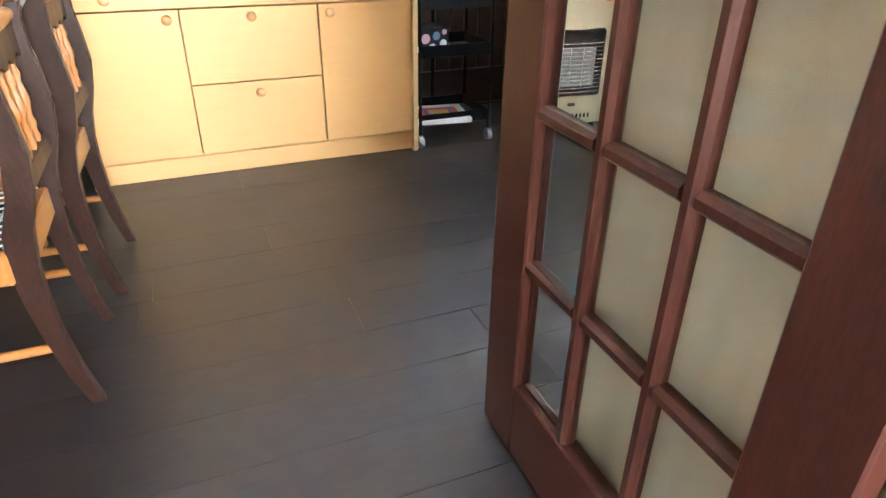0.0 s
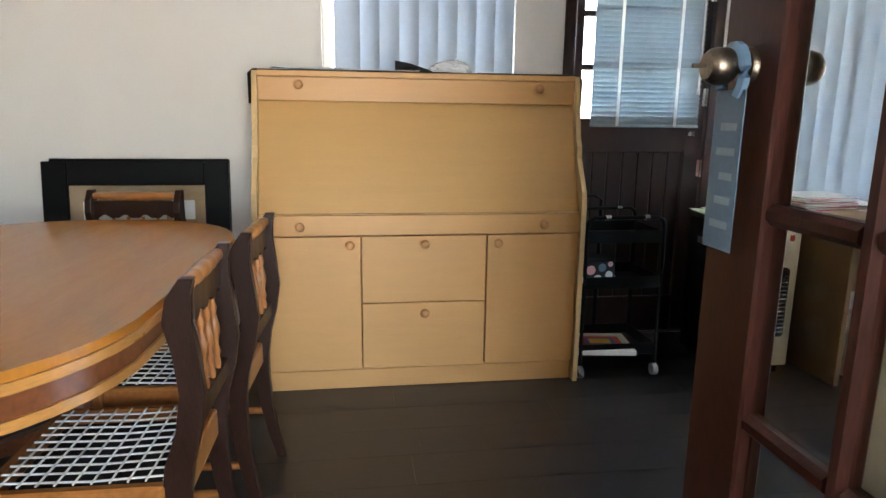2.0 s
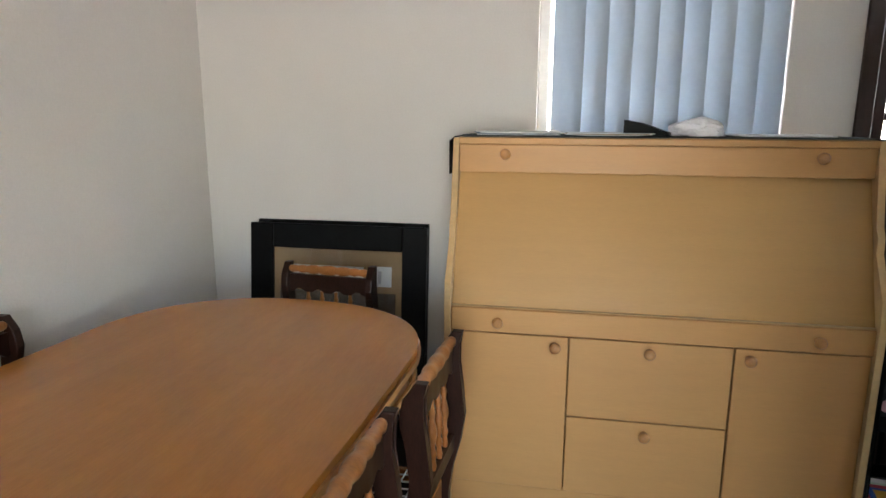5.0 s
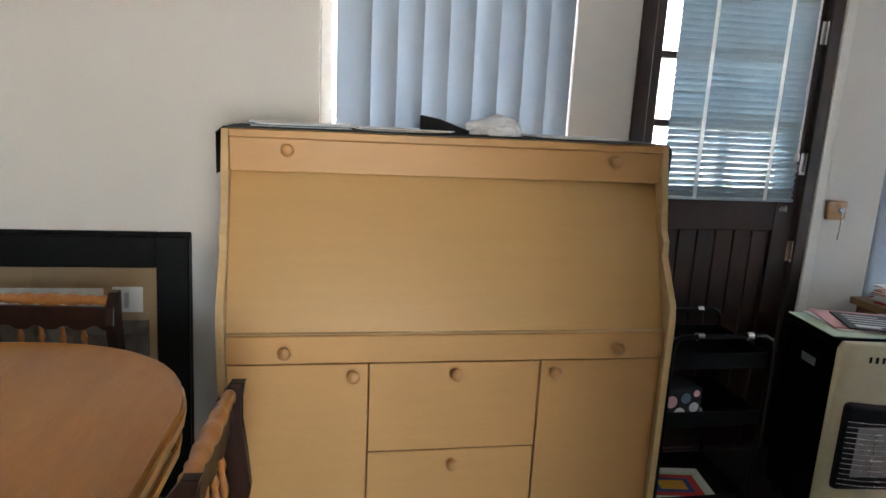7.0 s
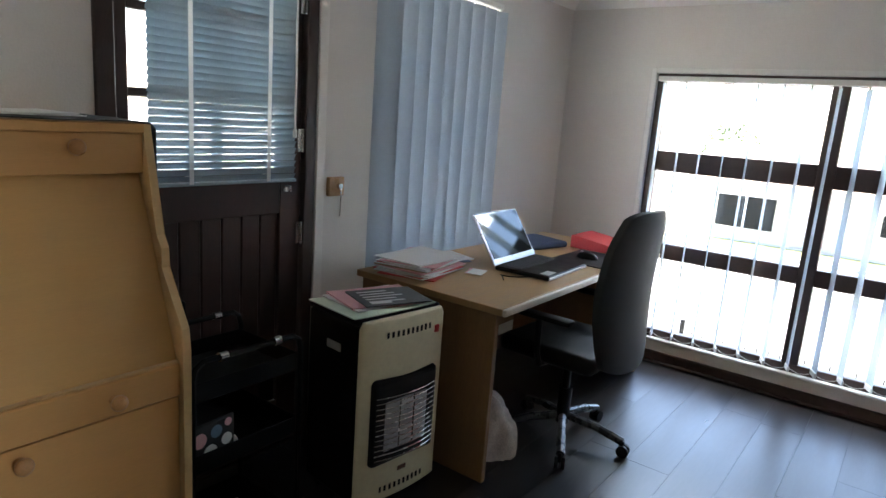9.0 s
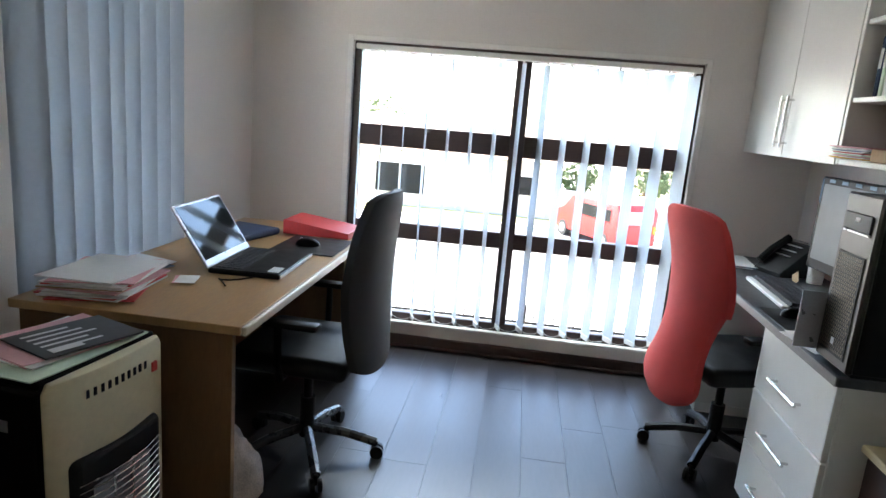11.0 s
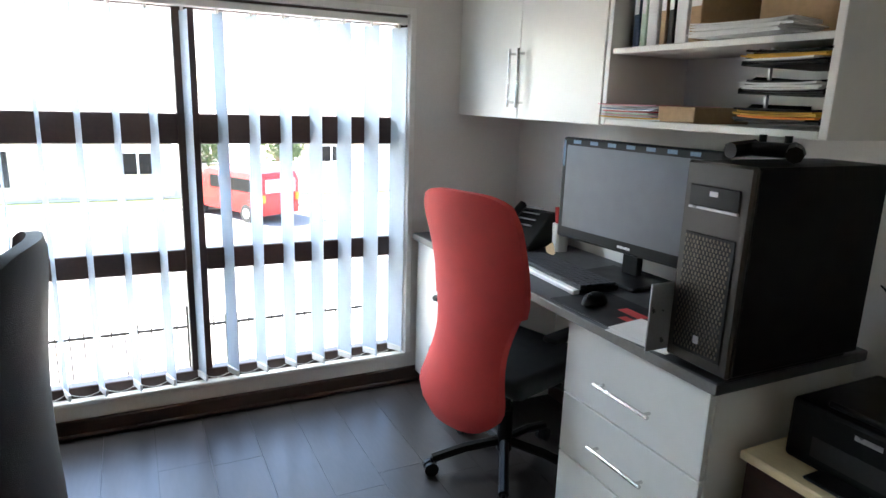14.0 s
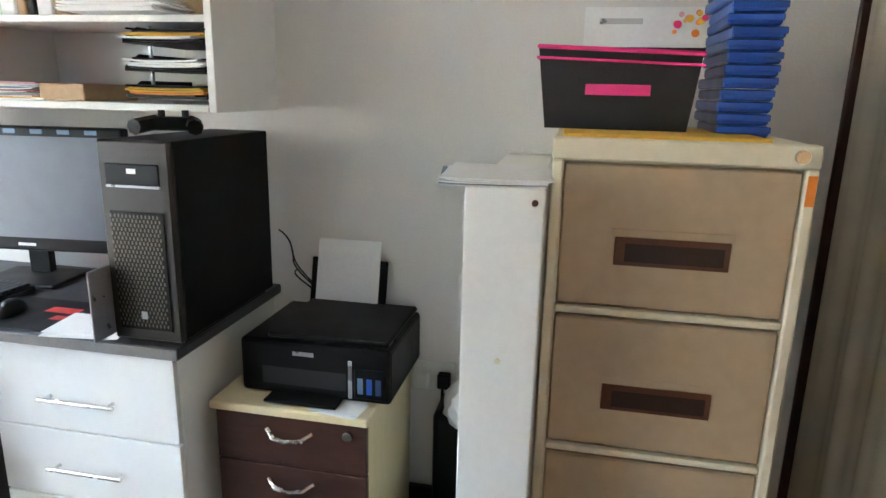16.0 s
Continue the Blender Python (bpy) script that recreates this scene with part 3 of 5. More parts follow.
for d_, y in ((-1, 0.0), (1, LT)):
    kb = bmesh.new()
    add_lathe(kb, (KX, y, KZ), (KX, y + d_ * 0.008, KZ), [0.026, 0.0255, 0.023], 24)
    part("rose", kb, BRASS, gl, "worn brass rose plate", True)
    kb = bmesh.new()
    add_lathe(kb, (KX, y + d_ * 0.008, KZ), (KX, y + d_ * 0.06, KZ), [0.01, 0.009, 0.012, 0.02, 0.0235, 0.0245, 0.0245, 0.0235, 0.022, 0.017], 24)
    knob_ob = part("door_knob", kb, BRASS, gl, "worn brass door knob", True)
    if d_ > 0:
        kb = bmesh.new()
        add_box(kb, (KX - 0.002, LT + 0.0595, KZ - 0.003), (KX + 0.002, LT + 0.08, KZ + 0.003), 0.001)
        part("key", kb, BRASS, knob_ob, "small key in the knob")
lp = bmesh.new()
add_box(lp, (LW - 0.0005, 0.008, 1.14), (LW + 0.0015, LT - 0.008, 1.33), 0.0005)
part("lock_plate", lp, BRASS, gl, "brass lock plate")
tg = thing("door_hanger", *(gl.matrix_basis @ Vector((KX, LT + 0.02, 0.985))), 90, "pale blue card door hanger on a knob", "door hanger")
tb = bmesh.new()
add_box(tb, (-0.034, 0.0, 0.0), (0.034, 0.0015, 0.215), 0.0005)
add_tube(tb, [(0.026 * math.cos(a), 0.001, 0.236 + 0.034 * math.sin(a)) for a in [math.pi * k / 8 - 0.6 for k in range(13)]], 0.0085, 6)
part("card", tb, PALEBLUE, tg)
HANGERTEXT = mat("faded_pale_print", (0.24, 0.32, 0.4), 0.6)
for k in range(5):
    box("print_line", (-0.022, 0.0018, 0.03 + k * 0.033), (0.02 - 0.006 * (k % 3), 0.0022, 0.04 + k * 0.033), HANGERTEXT, tg, 0)
# stand-in sheet and rod for an unidentified pale surface behind the panes
dcu = thing("door_curtain", 1.075, S + 0.05, 0.02, 0, "cream folded sheet standing in for an unidentified pale surface behind the glazed door", "curtain")
bm = bmesh.new()
add_slab(bm, lambda u, v: (0.008 * math.sin(u * 17) + 0.003 * math.sin(u * 41 + v * 2), u * 0.475, v * 1.9), lambda u, v: (0.003, 0, 0), 6, 60)
part("curtain", bm, mat("cream_door_backing", (0.6, 0.55, 0.45), 0.9, vary=0.06, scale=9, fine=30, bump=0.3), dcu, smooth=True)
bm = bmesh.new()
add_cyl(bm, (0.0, -0.02, 1.9), (0.0, 0.47, 1.9), 0.007)
part("rod", bm, BRASS, dcu, "thin brass rod added to hold the cream sheet")


# ---- writing bureau ----
bu = thing("bureau", 0.78, 2.72, 0, 0, "pale beech veneer writing bureau with sloping front and doors", "bureau")
BW = 0.70
prof = [(-0.002, 0), (-0.002, 1.35), (-0.385, 1.35), (-0.44, 1.08), (-0.462, 1.05), (-0.462, 1.0), (-0.55, 0.86), (-0.556, 0.8), (-0.556, 0.0)]
for s in (-1, 1):
    bm = bmesh.new()
    add_prism(bm, prof, "x", s * BW - (0.022 if s > 0 else 0), s * BW + (0 if s > 0 else 0.022), 0.002)
    part("side_panel", bm, BEECH_EDGE, bu)
IN = BW - 0.023
box("back_panel", (-IN, -0.02, 0.02), (IN, -0.004, 1.34), BEECH, bu)
box("top", (-IN, -0.4, 1.328), (IN, -0.021, 1.352), BEECH, bu, 0.003)
box("upper_rail", (-IN, -0.388, 1.23), (IN, -0.366, 1.327), BEECH, bu, 0.002)
bm = bmesh.new()
add_prism(bm, [(-0.36, 1.24), (-0.345, 1.24), (-0.51, 0.776), (-0.526, 0.776)], "x", -IN, IN, 0.001)
part("sloping_flap", bm, BEECH_FLAP, bu, "pale veneered sloping flap")
box("middle_rail", (-IN, -0.545, 0.685), (IN, -0.52, 0.77), BEECH, bu, 0.003)
box("shelf", (-IN, -0.54, 0.772), (IN, -0.03, 0.775), BEECH_EDGE, bu, 0.001)
box("plinth", (-IN, -0.515, 0.0), (IN, -0.495, 0.085), BEECH, bu, 0.002)
box("base", (-IN, -0.515, 0.086), (IN, -0.022, 0.098), BEECH, bu, 0.001)


def knob(parent, x, y, z):
    bm = bmesh.new()
    add_lathe(bm, (x, y, z), (x, y - 0.04, z), [0.012, 0.009, 0.008, 0.009, 0.015, 0.0185, 0.0195, 0.0185, 0.015, 0.008], 16)
    part("knob", bm, KNOB, parent, "turned beech knob", True)


for nm, x0, x1, z0, z1, kx, kz in (("door", -IN + 0.002, -0.268, 0.1, 0.68, -0.312, 0.648), ("drawer_front", -0.264, 0.266, 0.392, 0.68, 0.0, 0.648), ("drawer_front", -0.264, 0.266, 0.1, 0.388, 0.0, 0.347), ("door", 0.272, IN - 0.002, 0.1, 0.68, 0.314, 0.648)):
    d = box(nm, (x0, -0.54, z0), (x1, -0.522, z1), BEECH, bu, 0.002)
    knob(d, kx, -0.54, kz)
for s in (-1, 1):
    knob(bu, s * 0.511, -0.545, 0.727)
    knob(bu, s * 0.511, -0.388, 1.295)
# things on the bureau
rn = thing("table_runner", 0.78, 2.51, 1.353, 0, "dark patterned cloth runner hanging over the bureau ends", "cloth")
bm = bmesh.new()
def run_front(u, v):
    x = (u - 0.5) * 1.66
    if abs(x) > 0.71:
        return (math.copysign(0.716 + 0.008 * math.sin(v * 20), x), (v - 0.5) * 0.34, 0.003 - (abs(x) - 0.71) * 1.15)
    return (x, (v - 0.5) * 0.37 + 0.01 * math.sin(x * 9), 0.0015 + 0.001 * math.sin(x * 23 + v * 9))
add_slab(bm, run_front, lambda u, v: (0, 0, 0.0025), 6, 48)
part("cloth", bm, GREYCLOTH, rn, smooth=True)


def sheaf(x, y, z, rz, w, d, mats, label, category="papers", name="paper_stack", tilt=5, thick=0.003, seed=3):
    """A pile of sheets or folders, each slightly turned."""
    rnd = random.Random(seed)
    root = thing(name, x, y, z, rz, label, category)
    for i, m_ in enumerate(mats):
        mm = Matrix.Translation((rnd.uniform(-0.012, 0.012), rnd.uniform(-0.012, 0.012), i * thick)) @ Matrix.Rotation(radians(rnd.uniform(-tilt, tilt)), 4, "Z")
        bm = bmesh.new()
        curl = rnd.uniform(0.0, 0.004)
        add_slab(bm, lambda u, v: mm @ Vector(((u - 0.5) * w, (v - 0.5) * d, curl * (2 * u - 1) ** 4)), lambda u, v: (0, 0, thick * 0.8), 2, 6)
        part("sheet", bm, m_, root, smooth=False)
    return root


sheaf(0.3, 2.5, 1.3585, 8, 0.3, 0.21, [PAPER, PALEBLUE, PAPER, PAPER], "loose white papers on the bureau", seed=4)
sheaf(0.62, 2.5, 1.3585, -5, 0.3, 0.21, [PAPER, CARDBOARD, PAPER], "loose papers on the bureau", seed=5)
sheaf(1.2, 2.5, 1.3585, 4, 0.3, 0.21, [PAPER, PAPER], "loose white papers on the bureau", seed=6)


def cloth_heap(name, x, y, z, rx, ry, rz_, material, label, category, seed):
    root = thing(name, x, y, z, 0, label, category)
    bm = bmesh.new()
    bmesh.ops.create_icosphere(bm, subdivisions=4, radius=1)
    for v in bm.verts:
        p = v.co.copy()
        f = 1 + 0.28 * noise.noise(p * 1.6 + Vector((seed, 0, 0))) + 0.13 * noise.noise(p * 4.5 + Vector((0, seed, 0)))
        v.co = Vector((p.x * rx * f, p.y * ry * f, max(0.0, p.z * f * rz_ + rz_ * 0.25)))
    part("cloth", bm, material, root, smooth=True)
    return root


cloth_heap("folded_cloth", 0.93, 2.5, 1.3585, 0.1, 0.08, 0.05, mat("white_cotton", (0.78, 0.76, 0.78), 0.9, vary=0.06, scale=20, bump=0.3), "crumpled white cloth on the bureau", "cloth", 3)
hs = thing("stapler", 0.76, 2.48, 1.3585, -20, "black plastic wedge shaped object on the bureau", "stapler")
bm = bmesh.new()
add_prism(bm, [(-0.08, 0), (0.08, 0), (0.08, 0.012), (-0.02, 0.045), (-0.08, 0.055)], "y", -0.02, 0.02, 0.004)
part("body", bm, BLACK, hs)

# ---- dining table ----
tb_ = thing("dining_table", -0.463, 1.33, 0, -2.5, "oval honey-brown polished wooden dining table", "table")


def oval(hw, hl, straight, n=22):
    pts = []
    for k in range(n * 2):
        a = math.pi * 2 * k / (n * 2)
        c, s = math.cos(a), math.sin(a)
        e = 0.86
        pts.append((hw * math.copysign(abs(c) ** e, c), math.copysign(straight, s) * (1 if abs(s) > 1e-6 else 0) + (hl - straight) * math.copysign(abs(s) ** e, s)))
    return pts


for nm, hw, hl, z0, z1, m_, bv in (("tabletop", 0.528, 0.85, 0.742, 0.762, TABLE, 0.006), ("top_moulding", 0.535, 0.857, 0.722, 0.742, TABLE_EDGE, 0.008), ("apron_band", 0.515, 0.838, 0.672, 0.722, TABLE_BAND, 0.002), ("lower_moulding", 0.523, 0.846, 0.652, 0.672, TABLE_EDGE, 0.008)):
    bm = bmesh.new()
    add_prism(bm, oval(hw, hl, 0.34), "z", z0, z1, bv)
    part(nm, bm, m_, tb_, smooth=True)
for y in (-0.4, 0.4):
    bm = bmesh.new()
    add_lathe(bm, (0, y, 0.1), (0, y, 0.652), [0.06, 0.09, 0.1, 0.08, 0.05, 0.045, 0.06, 0.075, 0.06, 0.05, 0.09], 20)
    part("pedestal", bm, TABLE_BAND, tb_, smooth=True)
    for s in (-1, 1):
        bm = bmesh.new()
        add_prism(bm, [(s * 0.03, 0.17), (s * 0.18, 0.1), (s * 0.36, 0.04), (s * 0.4, 0.04), (s * 0.4, 0.0), (s * 0.35, 0.0), (s * 0.16, 0.05), (s * 0.03, 0.09)], "y", y - 0.03, y + 0.03, 0.004)
        part("foot", bm, TABLE_BAND, tb_)

# ---- dining chairs ----
def dining_chair():
    root = thing("dining_chair", 0, 0, 0, 0, "dark and honey wood dining chair with white cord woven seat", "chair", "chairs round the dining table")
    line = [(0.232, 0.0), (0.206, 0.1), (0.188, 0.2), (0.178, 0.3), (0.175, 0.38), (0.185, 0.46), (0.21, 0.54), (0.225, 0.62), (0.215, 0.7), (0.2, 0.77), (0.205, 0.82), (0.225, 0.86)]
    wid = [0.03, 0.034, 0.04, 0.048, 0.056, 0.058, 0.05, 0.046, 0.05, 0.054, 0.045, 0.028]
    for s in (-1, 1):
        pts = [(y - w / 2, z) for (y, z), w in zip(line, wid)] + [(y + w / 2, z) for (y, z), w in list(zip(line, wid))[::-1]]
        bm = bmesh.new()
        add_prism(bm, pts, "x", s * 0.178 - 0.014, s * 0.178 + 0.014, 0.004)
        part("rear_post", bm, CHAIR_DARK, root)
        bm = bmesh.new()
        add_lathe(bm, (s * 0.185, -0.19, 0.0), (s * 0.185, -0.19, 0.345), [0.012, 0.016, 0.014, 0.018, 0.022, 0.02, 0.015, 0.022, 0.024, 0.018, 0.024], 12)
        part("front_leg", bm, CHAIR_LIGHT, root, "turned honey wood leg", True)
        box("side_rail", (s * 0.185 - 0.014, -0.185, 0.35), (s * 0.185 + 0.014, 0.155, 0.425), CHAIR_LIGHT, root, 0.006)
        bm = bmesh.new()
        add_cyl(bm, (s * 0.182, -0.19, 0.17), (s * 0.178, 0.2, 0.17), 0.011)
        part("stretcher", bm, CHAIR_LIGHT, root)
    box("front_rail", (-0.2, -0.215, 0.35), (0.2, -0.186, 0.425), CHAIR_LIGHT, root, 0.006)
    box("rear_rail", (-0.164, 0.16, 0.35), (0.164, 0.185, 0.425), CHAIR_LIGHT, root, 0.005)
    bm = bmesh.new()
    add_lathe(bm, (-0.166, 0.21, 0.835), (0.166, 0.21, 0.835), [0.012, 0.016, 0.012, 0.017, 0.013, 0.018, 0.019, 0.014, 0.019, 0.02, 0.019, 0.014, 0.019, 0.018, 0.013, 0.017, 0.012, 0.016, 0.012], 12)
    part("turned_crest_rail", bm, CHAIR_LIGHT, root, "honey wood rail with turned rings", True)
    bm = bmesh.new()
    pts = [(-0.164, 0.815), (0.164, 0.815)] + [(0.164 - 0.328 * k / 20, 0.745 + (0.014 if k % 5 in (2, 3) else 0.0)) for k in range(21)]
    add_prism(bm, pts, "y", 0.198, 0.214, 0.001)
    part("crest_board", bm, CHAIR_DARK, root, "dark scalloped back board")
    box("lower_back_rail", (-0.164, 0.2, 0.515), (0.164, 0.22, 0.565), CHAIR_DARK, root, 0.004)
    for k in range(4):
        x = -0.09 + 0.06 * k
        bm = bmesh.new()
        add_lathe(bm, (x, 0.211, 0.562), (x, 0.206, 0.75), [0.006, 0.009, 0.006, 0.01, 0.006, 0.008, 0.012, 0.012, 0.009, 0.006, 0.01, 0.006, 0.007], 10)
        part("spindle", bm, CHAIR_LIGHT, root, "turned honey wood spindle", True)
    for k in range(10):
        x = -0.155 + 0.31 * k / 9
        part("seat_cord", add_tube(bmesh.new(), [(x, -0.19, 0.427), (x, 0.0, 0.421), (x, 0.165, 0.427)], 0.0026, 5), CORD, root)
    for k in range(10):
        y = -0.17 + 0.32 * k / 9
        part("seat_cord", add_tube(bmesh.new(), [(-0.175, y, 0.428), (0, y, 0.425), (0.175, y, 0.428)], 0.0026, 5), CORD, root)
    box("seat_lining", (-0.17, -0.185, 0.385), (0.17, 0.158, 0.392), BLACKFAB, root, 0.001, "dark cloth under the cords")
    return root


ch = dining_chair()
ch.matrix_basis = pose(-0.065, 1.0, 0, 0, 0, -91)
copy_thing(ch, pose(-0.02, 1.5, 0, 0, 0, -93))
copy_thing(ch, pose(-0.43, 2.13, 0, 0, 0, -5))
copy_thing(ch, pose(-0.87, 1.36, 0, 0, 0, 90))

# ---- pictures leaning on the wall ----
def leaning_frame(x, y, rz, w, h, tilt, label, inner=True):
    root = thing("framed_picture", x, y, 0.002, rz, label, "picture")
    m = Matrix.Rotation(radians(-tilt), 4, "X")
    b_ = 0.11
    for nm, lo, hi in (("frame_side", (-w / 2, 0, 0), (-w / 2 + b_, 0.03, h)), ("frame_side", (w / 2 - b_, 0, 0), (w / 2, 0.03, h)), ("frame_bottom", (-w / 2 + b_, 0, 0), (w / 2 - b_, 0.03, b_)), ("frame_top", (-w / 2 + b_, 0, h - b_), (w / 2 - b_, 0.03, h))):
        box(nm, lo, hi, BLACKMETAL, root, 0.004, m=m)
    box("backing", (-w / 2 + b_, 0.018, b_), (w / 2 - b_, 0.024, h - b_), CARDBOARD, root, 0, "brown mount board", m=m)
    if inner:
        box("print", (-w / 2 + b_ + 0.06, 0.013, h - b_ - 0.16), (w / 2 - b_ - 0.18, 0.0175, h - b_ - 0.075), PAPER, root, 0, "white printed strip", m=m)
        box("small_print", (w / 2 - b_ - 0.15, 0.013, h - b_ - 0.16), (w / 2 - b_ - 0.05, 0.0175, h - b_ - 0.07), PAPER, root, 0, "white card with a grey mark", m=m)
        box("mark", (w / 2 - b_ - 0.11, 0.0115, h - b_ - 0.145), (w / 2 - b_ - 0.095, 0.0128, h - b_ - 0.09), SILVER, root, 0, m=m)
        box("dark_print", (-w / 2 + b_ + 0.03, 0.013, b_ + 0.03), (w / 2 - b_ - 0.03, 0.0175, h - b_ - 0.19), MIRROR, root, 0, "dark glossy print", m=m)
        g = box("glass", (-w / 2 + b_, 0.008, b_), (w / 2 - b_, 0.0105, h - b_), GLASS, root, 0, m=m)
        g.visible_shadow = False
    return root


leaning_frame(-0.512, 2.60, 0, 0.825, 0.955, 6.5, "large black framed picture leaning against the wall")
leaning_frame(-0.5, 2.645, 0, 0.8, 0.965, 5.5, "black picture frame stacked behind another at the wall", False)

# ---- trolley ----
tr = thing("trolley", 1.685, 2.35, 0, 0, "black metal three-tier trolley on castors", "trolley")
for y in (-0.15, 0.15):
    bm = bmesh.new()
    add_tube(bm, [(-0.18, y, 0.06), (-0.18, y, 0.7), (-0.172, y, 0.73), (-0.15, y, 0.745), (0.15, y, 0.745), (0.172, y, 0.73), (0.18, y, 0.7), (0.18, y, 0.06)], 0.009, 8)
    part("side_frame", bm, BLACKMETAL, tr)
    for x in (-0.09, 0.09):
        part("handle_clamp", add_cyl(bmesh.new(), (x - 0.012, y, 0.745), (x + 0.012, y, 0.745), 0.0135), CHROME, tr)
for z in (0.1, 0.42, 0.63):
    bm = bmesh.new()
    add_box(bm, (-0.17, -0.145, z), (0.17, 0.145, z + 0.006), 0)
    for lo, hi in (((-0.171, -0.147, z), (0.171, -0.142, z + 0.055)), ((-0.171, 0.142, z), (0.171, 0.147, z + 0.055)), ((-0.176, -0.142, z), (-0.171, 0.142, z + 0.055)), ((0.171, -0.142, z), (0.176, 0.142, z + 0.055))):
        add_box(bm, lo, hi, 0.001)
    part("tray", bm, BLACKMETAL, tr)
for x in (-0.18, 0.18):
    for y in (-0.15, 0.15):
        bm = bmesh.new()
        add_cyl(bm, (x - 0.012, y, 0.027), (x + 0.012, y, 0.027), 0.027, seg=16)
        add_cyl(bm, (x, y, 0.04), (x, y, 0.065), 0.008)
        part("castor", bm, SILVER, tr)
sb_ = thing("spotted_box", 1.57, 2.3, 0.427, 5, "black storage box with pink, white and blue spots", "box")
box("body", (-0.085, -0.07, 0), (0.085, 0.07, 0.12), BLACKFAB, sb_, 0.006)
for x, z, r, m_ in ((-0.035, 0.075, 0.022, PINKP), (0.02, 0.085, 0.019, PALEBLUE), (0.0, 0.03, 0.022, PAPER), (0.055, 0.05, 0.018, PAPER), (-0.065, 0.03, 0.016, PAPER), (0.06, 0.1, 0.012, PINKP)):
    bm = bmesh.new()
    add_cyl(bm, (x, -0.0715, z), (x, -0.0695, z), r, seg=18)
    part("spot", bm, m_, sb_)
    bm = bmesh.new()
    add_cyl(bm, (0.0845, x, z), (0.0865, x, z), r, seg=18)
    part("spot", bm, m_, sb_)
bk = thing("picture_book", 1.64, 2.31, 0.107, -8, "large picture book with a red and green cover", "book")
box("cover", (-0.14, -0.125, 0), (0.14, 0.125, 0.022), PAPER, bk, 0.002)
for k, (m_, a) in enumerate(((GREENP, 0.1), (REDP, 0.08), (BLUEPLASTIC, 0.05), (YELLOWP, 0.03))):
    box("cover_print", (-a - 0.02, -a * 0.8, 0.0222 + k * 0.0006), (a + 0.02, a * 0.8 + 0.01, 0.0227 + k * 0.0006), m_, bk, 0)
bt = thing("second_tray_handle", 1.7, 2.62, 0, 0, "black bent metal rail standing behind the trolley", "rail")
bm = bmesh.new()
add_tube(bm, [(-0.2, 0, 0.0), (-0.2, 0, 0.77), (-0.16, 0, 0.79), (0.0, 0, 0.79), (0.03, 0, 0.77), (0.03, 0, 0.0)], 0.008, 8)
part("rail", bm, BLACKMETAL, bt)

# ---- gas heater ----
he = thing("gas_heater", 2.305, 2.28, 0, -7, "cream and black mobile gas heater on castors", "heater")
bm = bmesh.new()
add_box(bm, (-0.194, -0.1195, 0.05), (0.194, 0.165, 0.715), 0.012, seg=2)
part("body", bm, BLACKMETAL, he, "black steel cabinet")
fpts = [(-0.196, 0.05), (0.196, 0.05), (0.196, 0.71), (0.18, 0.735), (-0.18, 0.735), (-0.196, 0.71)]
bm = bmesh.new()
add_prism(bm, fpts, "y", -0.165, -0.12, 0.012)
bmesh.ops.subdivide_edges(bm, edges=[e for e in bm.edges if abs(e.verts[0].co.x - e.verts[1].co.x) > 0.2], cuts=8)
for v in bm.verts:
    if v.co.y < -0.145:
        v.co.y += 0.022 * (v.co.x / 0.19) ** 2
part("front_shell", bm, CREAM, he, "cream enamelled front", True)
bm = bmesh.new()
add_box(bm, (-0.195, -0.118, 0.716), (0.195, 0.17, 0.74), 0.008, seg=2)
part("top", bm, BLACKMETAL, he)
bm = bmesh.new()
add_box(bm, (-0.152, -0.172, 0.195), (0.152, -0.12, 0.525), 0.02, seg=3)
part("grille_surround", bm, BLACK, he)
bm = bmesh.new()
add_box(bm, (-0.1, -0.1745, 0.25), (0.1, -0.168, 0.44), 0.003)
part("burner_plate", bm, RADIANT, he, "grey ceramic burner plates")
for x in (-0.033, 0.033):
    box("burner_divider", (x - 0.003, -0.177, 0.251), (x + 0.003, -0.1747, 0.439), CHROME, he, 0.0005)
for k in range(13):
    z = 0.225 + k * 0.0195
    bm = bmesh.new()
    add_tube(bm, [(-0.14, -0.17, z), (-0.07, -0.186, z), (0, -0.19, z), (0.07, -0.186, z), (0.14, -0.17, z)], 0.0022, 6)
    part("guard_bar", bm, CHROME, he)
for z, n_ in ((0.668, 10), (0.085, 10)):
    for k in range(n_):
        x = -0.1 + k * 0.022
        box("vent_slot", (x, -0.1675 + 0.022 * (x / 0.19) ** 2 + 0.0005, z), (x + 0.01, -0.16, z + 0.022), BLACK, he, 0.001)
box("badge", (-0.02, -0.1672, 0.148), (0.02, -0.163, 0.165), BROWNPLASTIC, he, 0.001)
box("emblem", (0.135, -0.158, 0.645), (0.155, -0.15, 0.672), REDP, he, 0.001)
box("side_grip", (-0.197, -0.03, 0.6), (-0.1935, 0.05, 0.63), SILVER, he, 0.001)
for x in (-0.15, 0.15):
    for y in (-0.1, 0.13):
        bm = bmesh.new()
        add_cyl(bm, (x - 0.01, y, 0.024), (x + 0.01, y, 0.024), 0.024, seg=14)
        add_cyl(bm, (x, y, 0.03), (x, y, 0.052), 0.008)
        part("castor", bm, BLACK, he)
sheaf(2.29, 2.285, 0.742, -7, 0.375, 0.27, [GREENP], "pale green folder lying on the heater", "folder", "card_folder", 1, 0.004, 8)
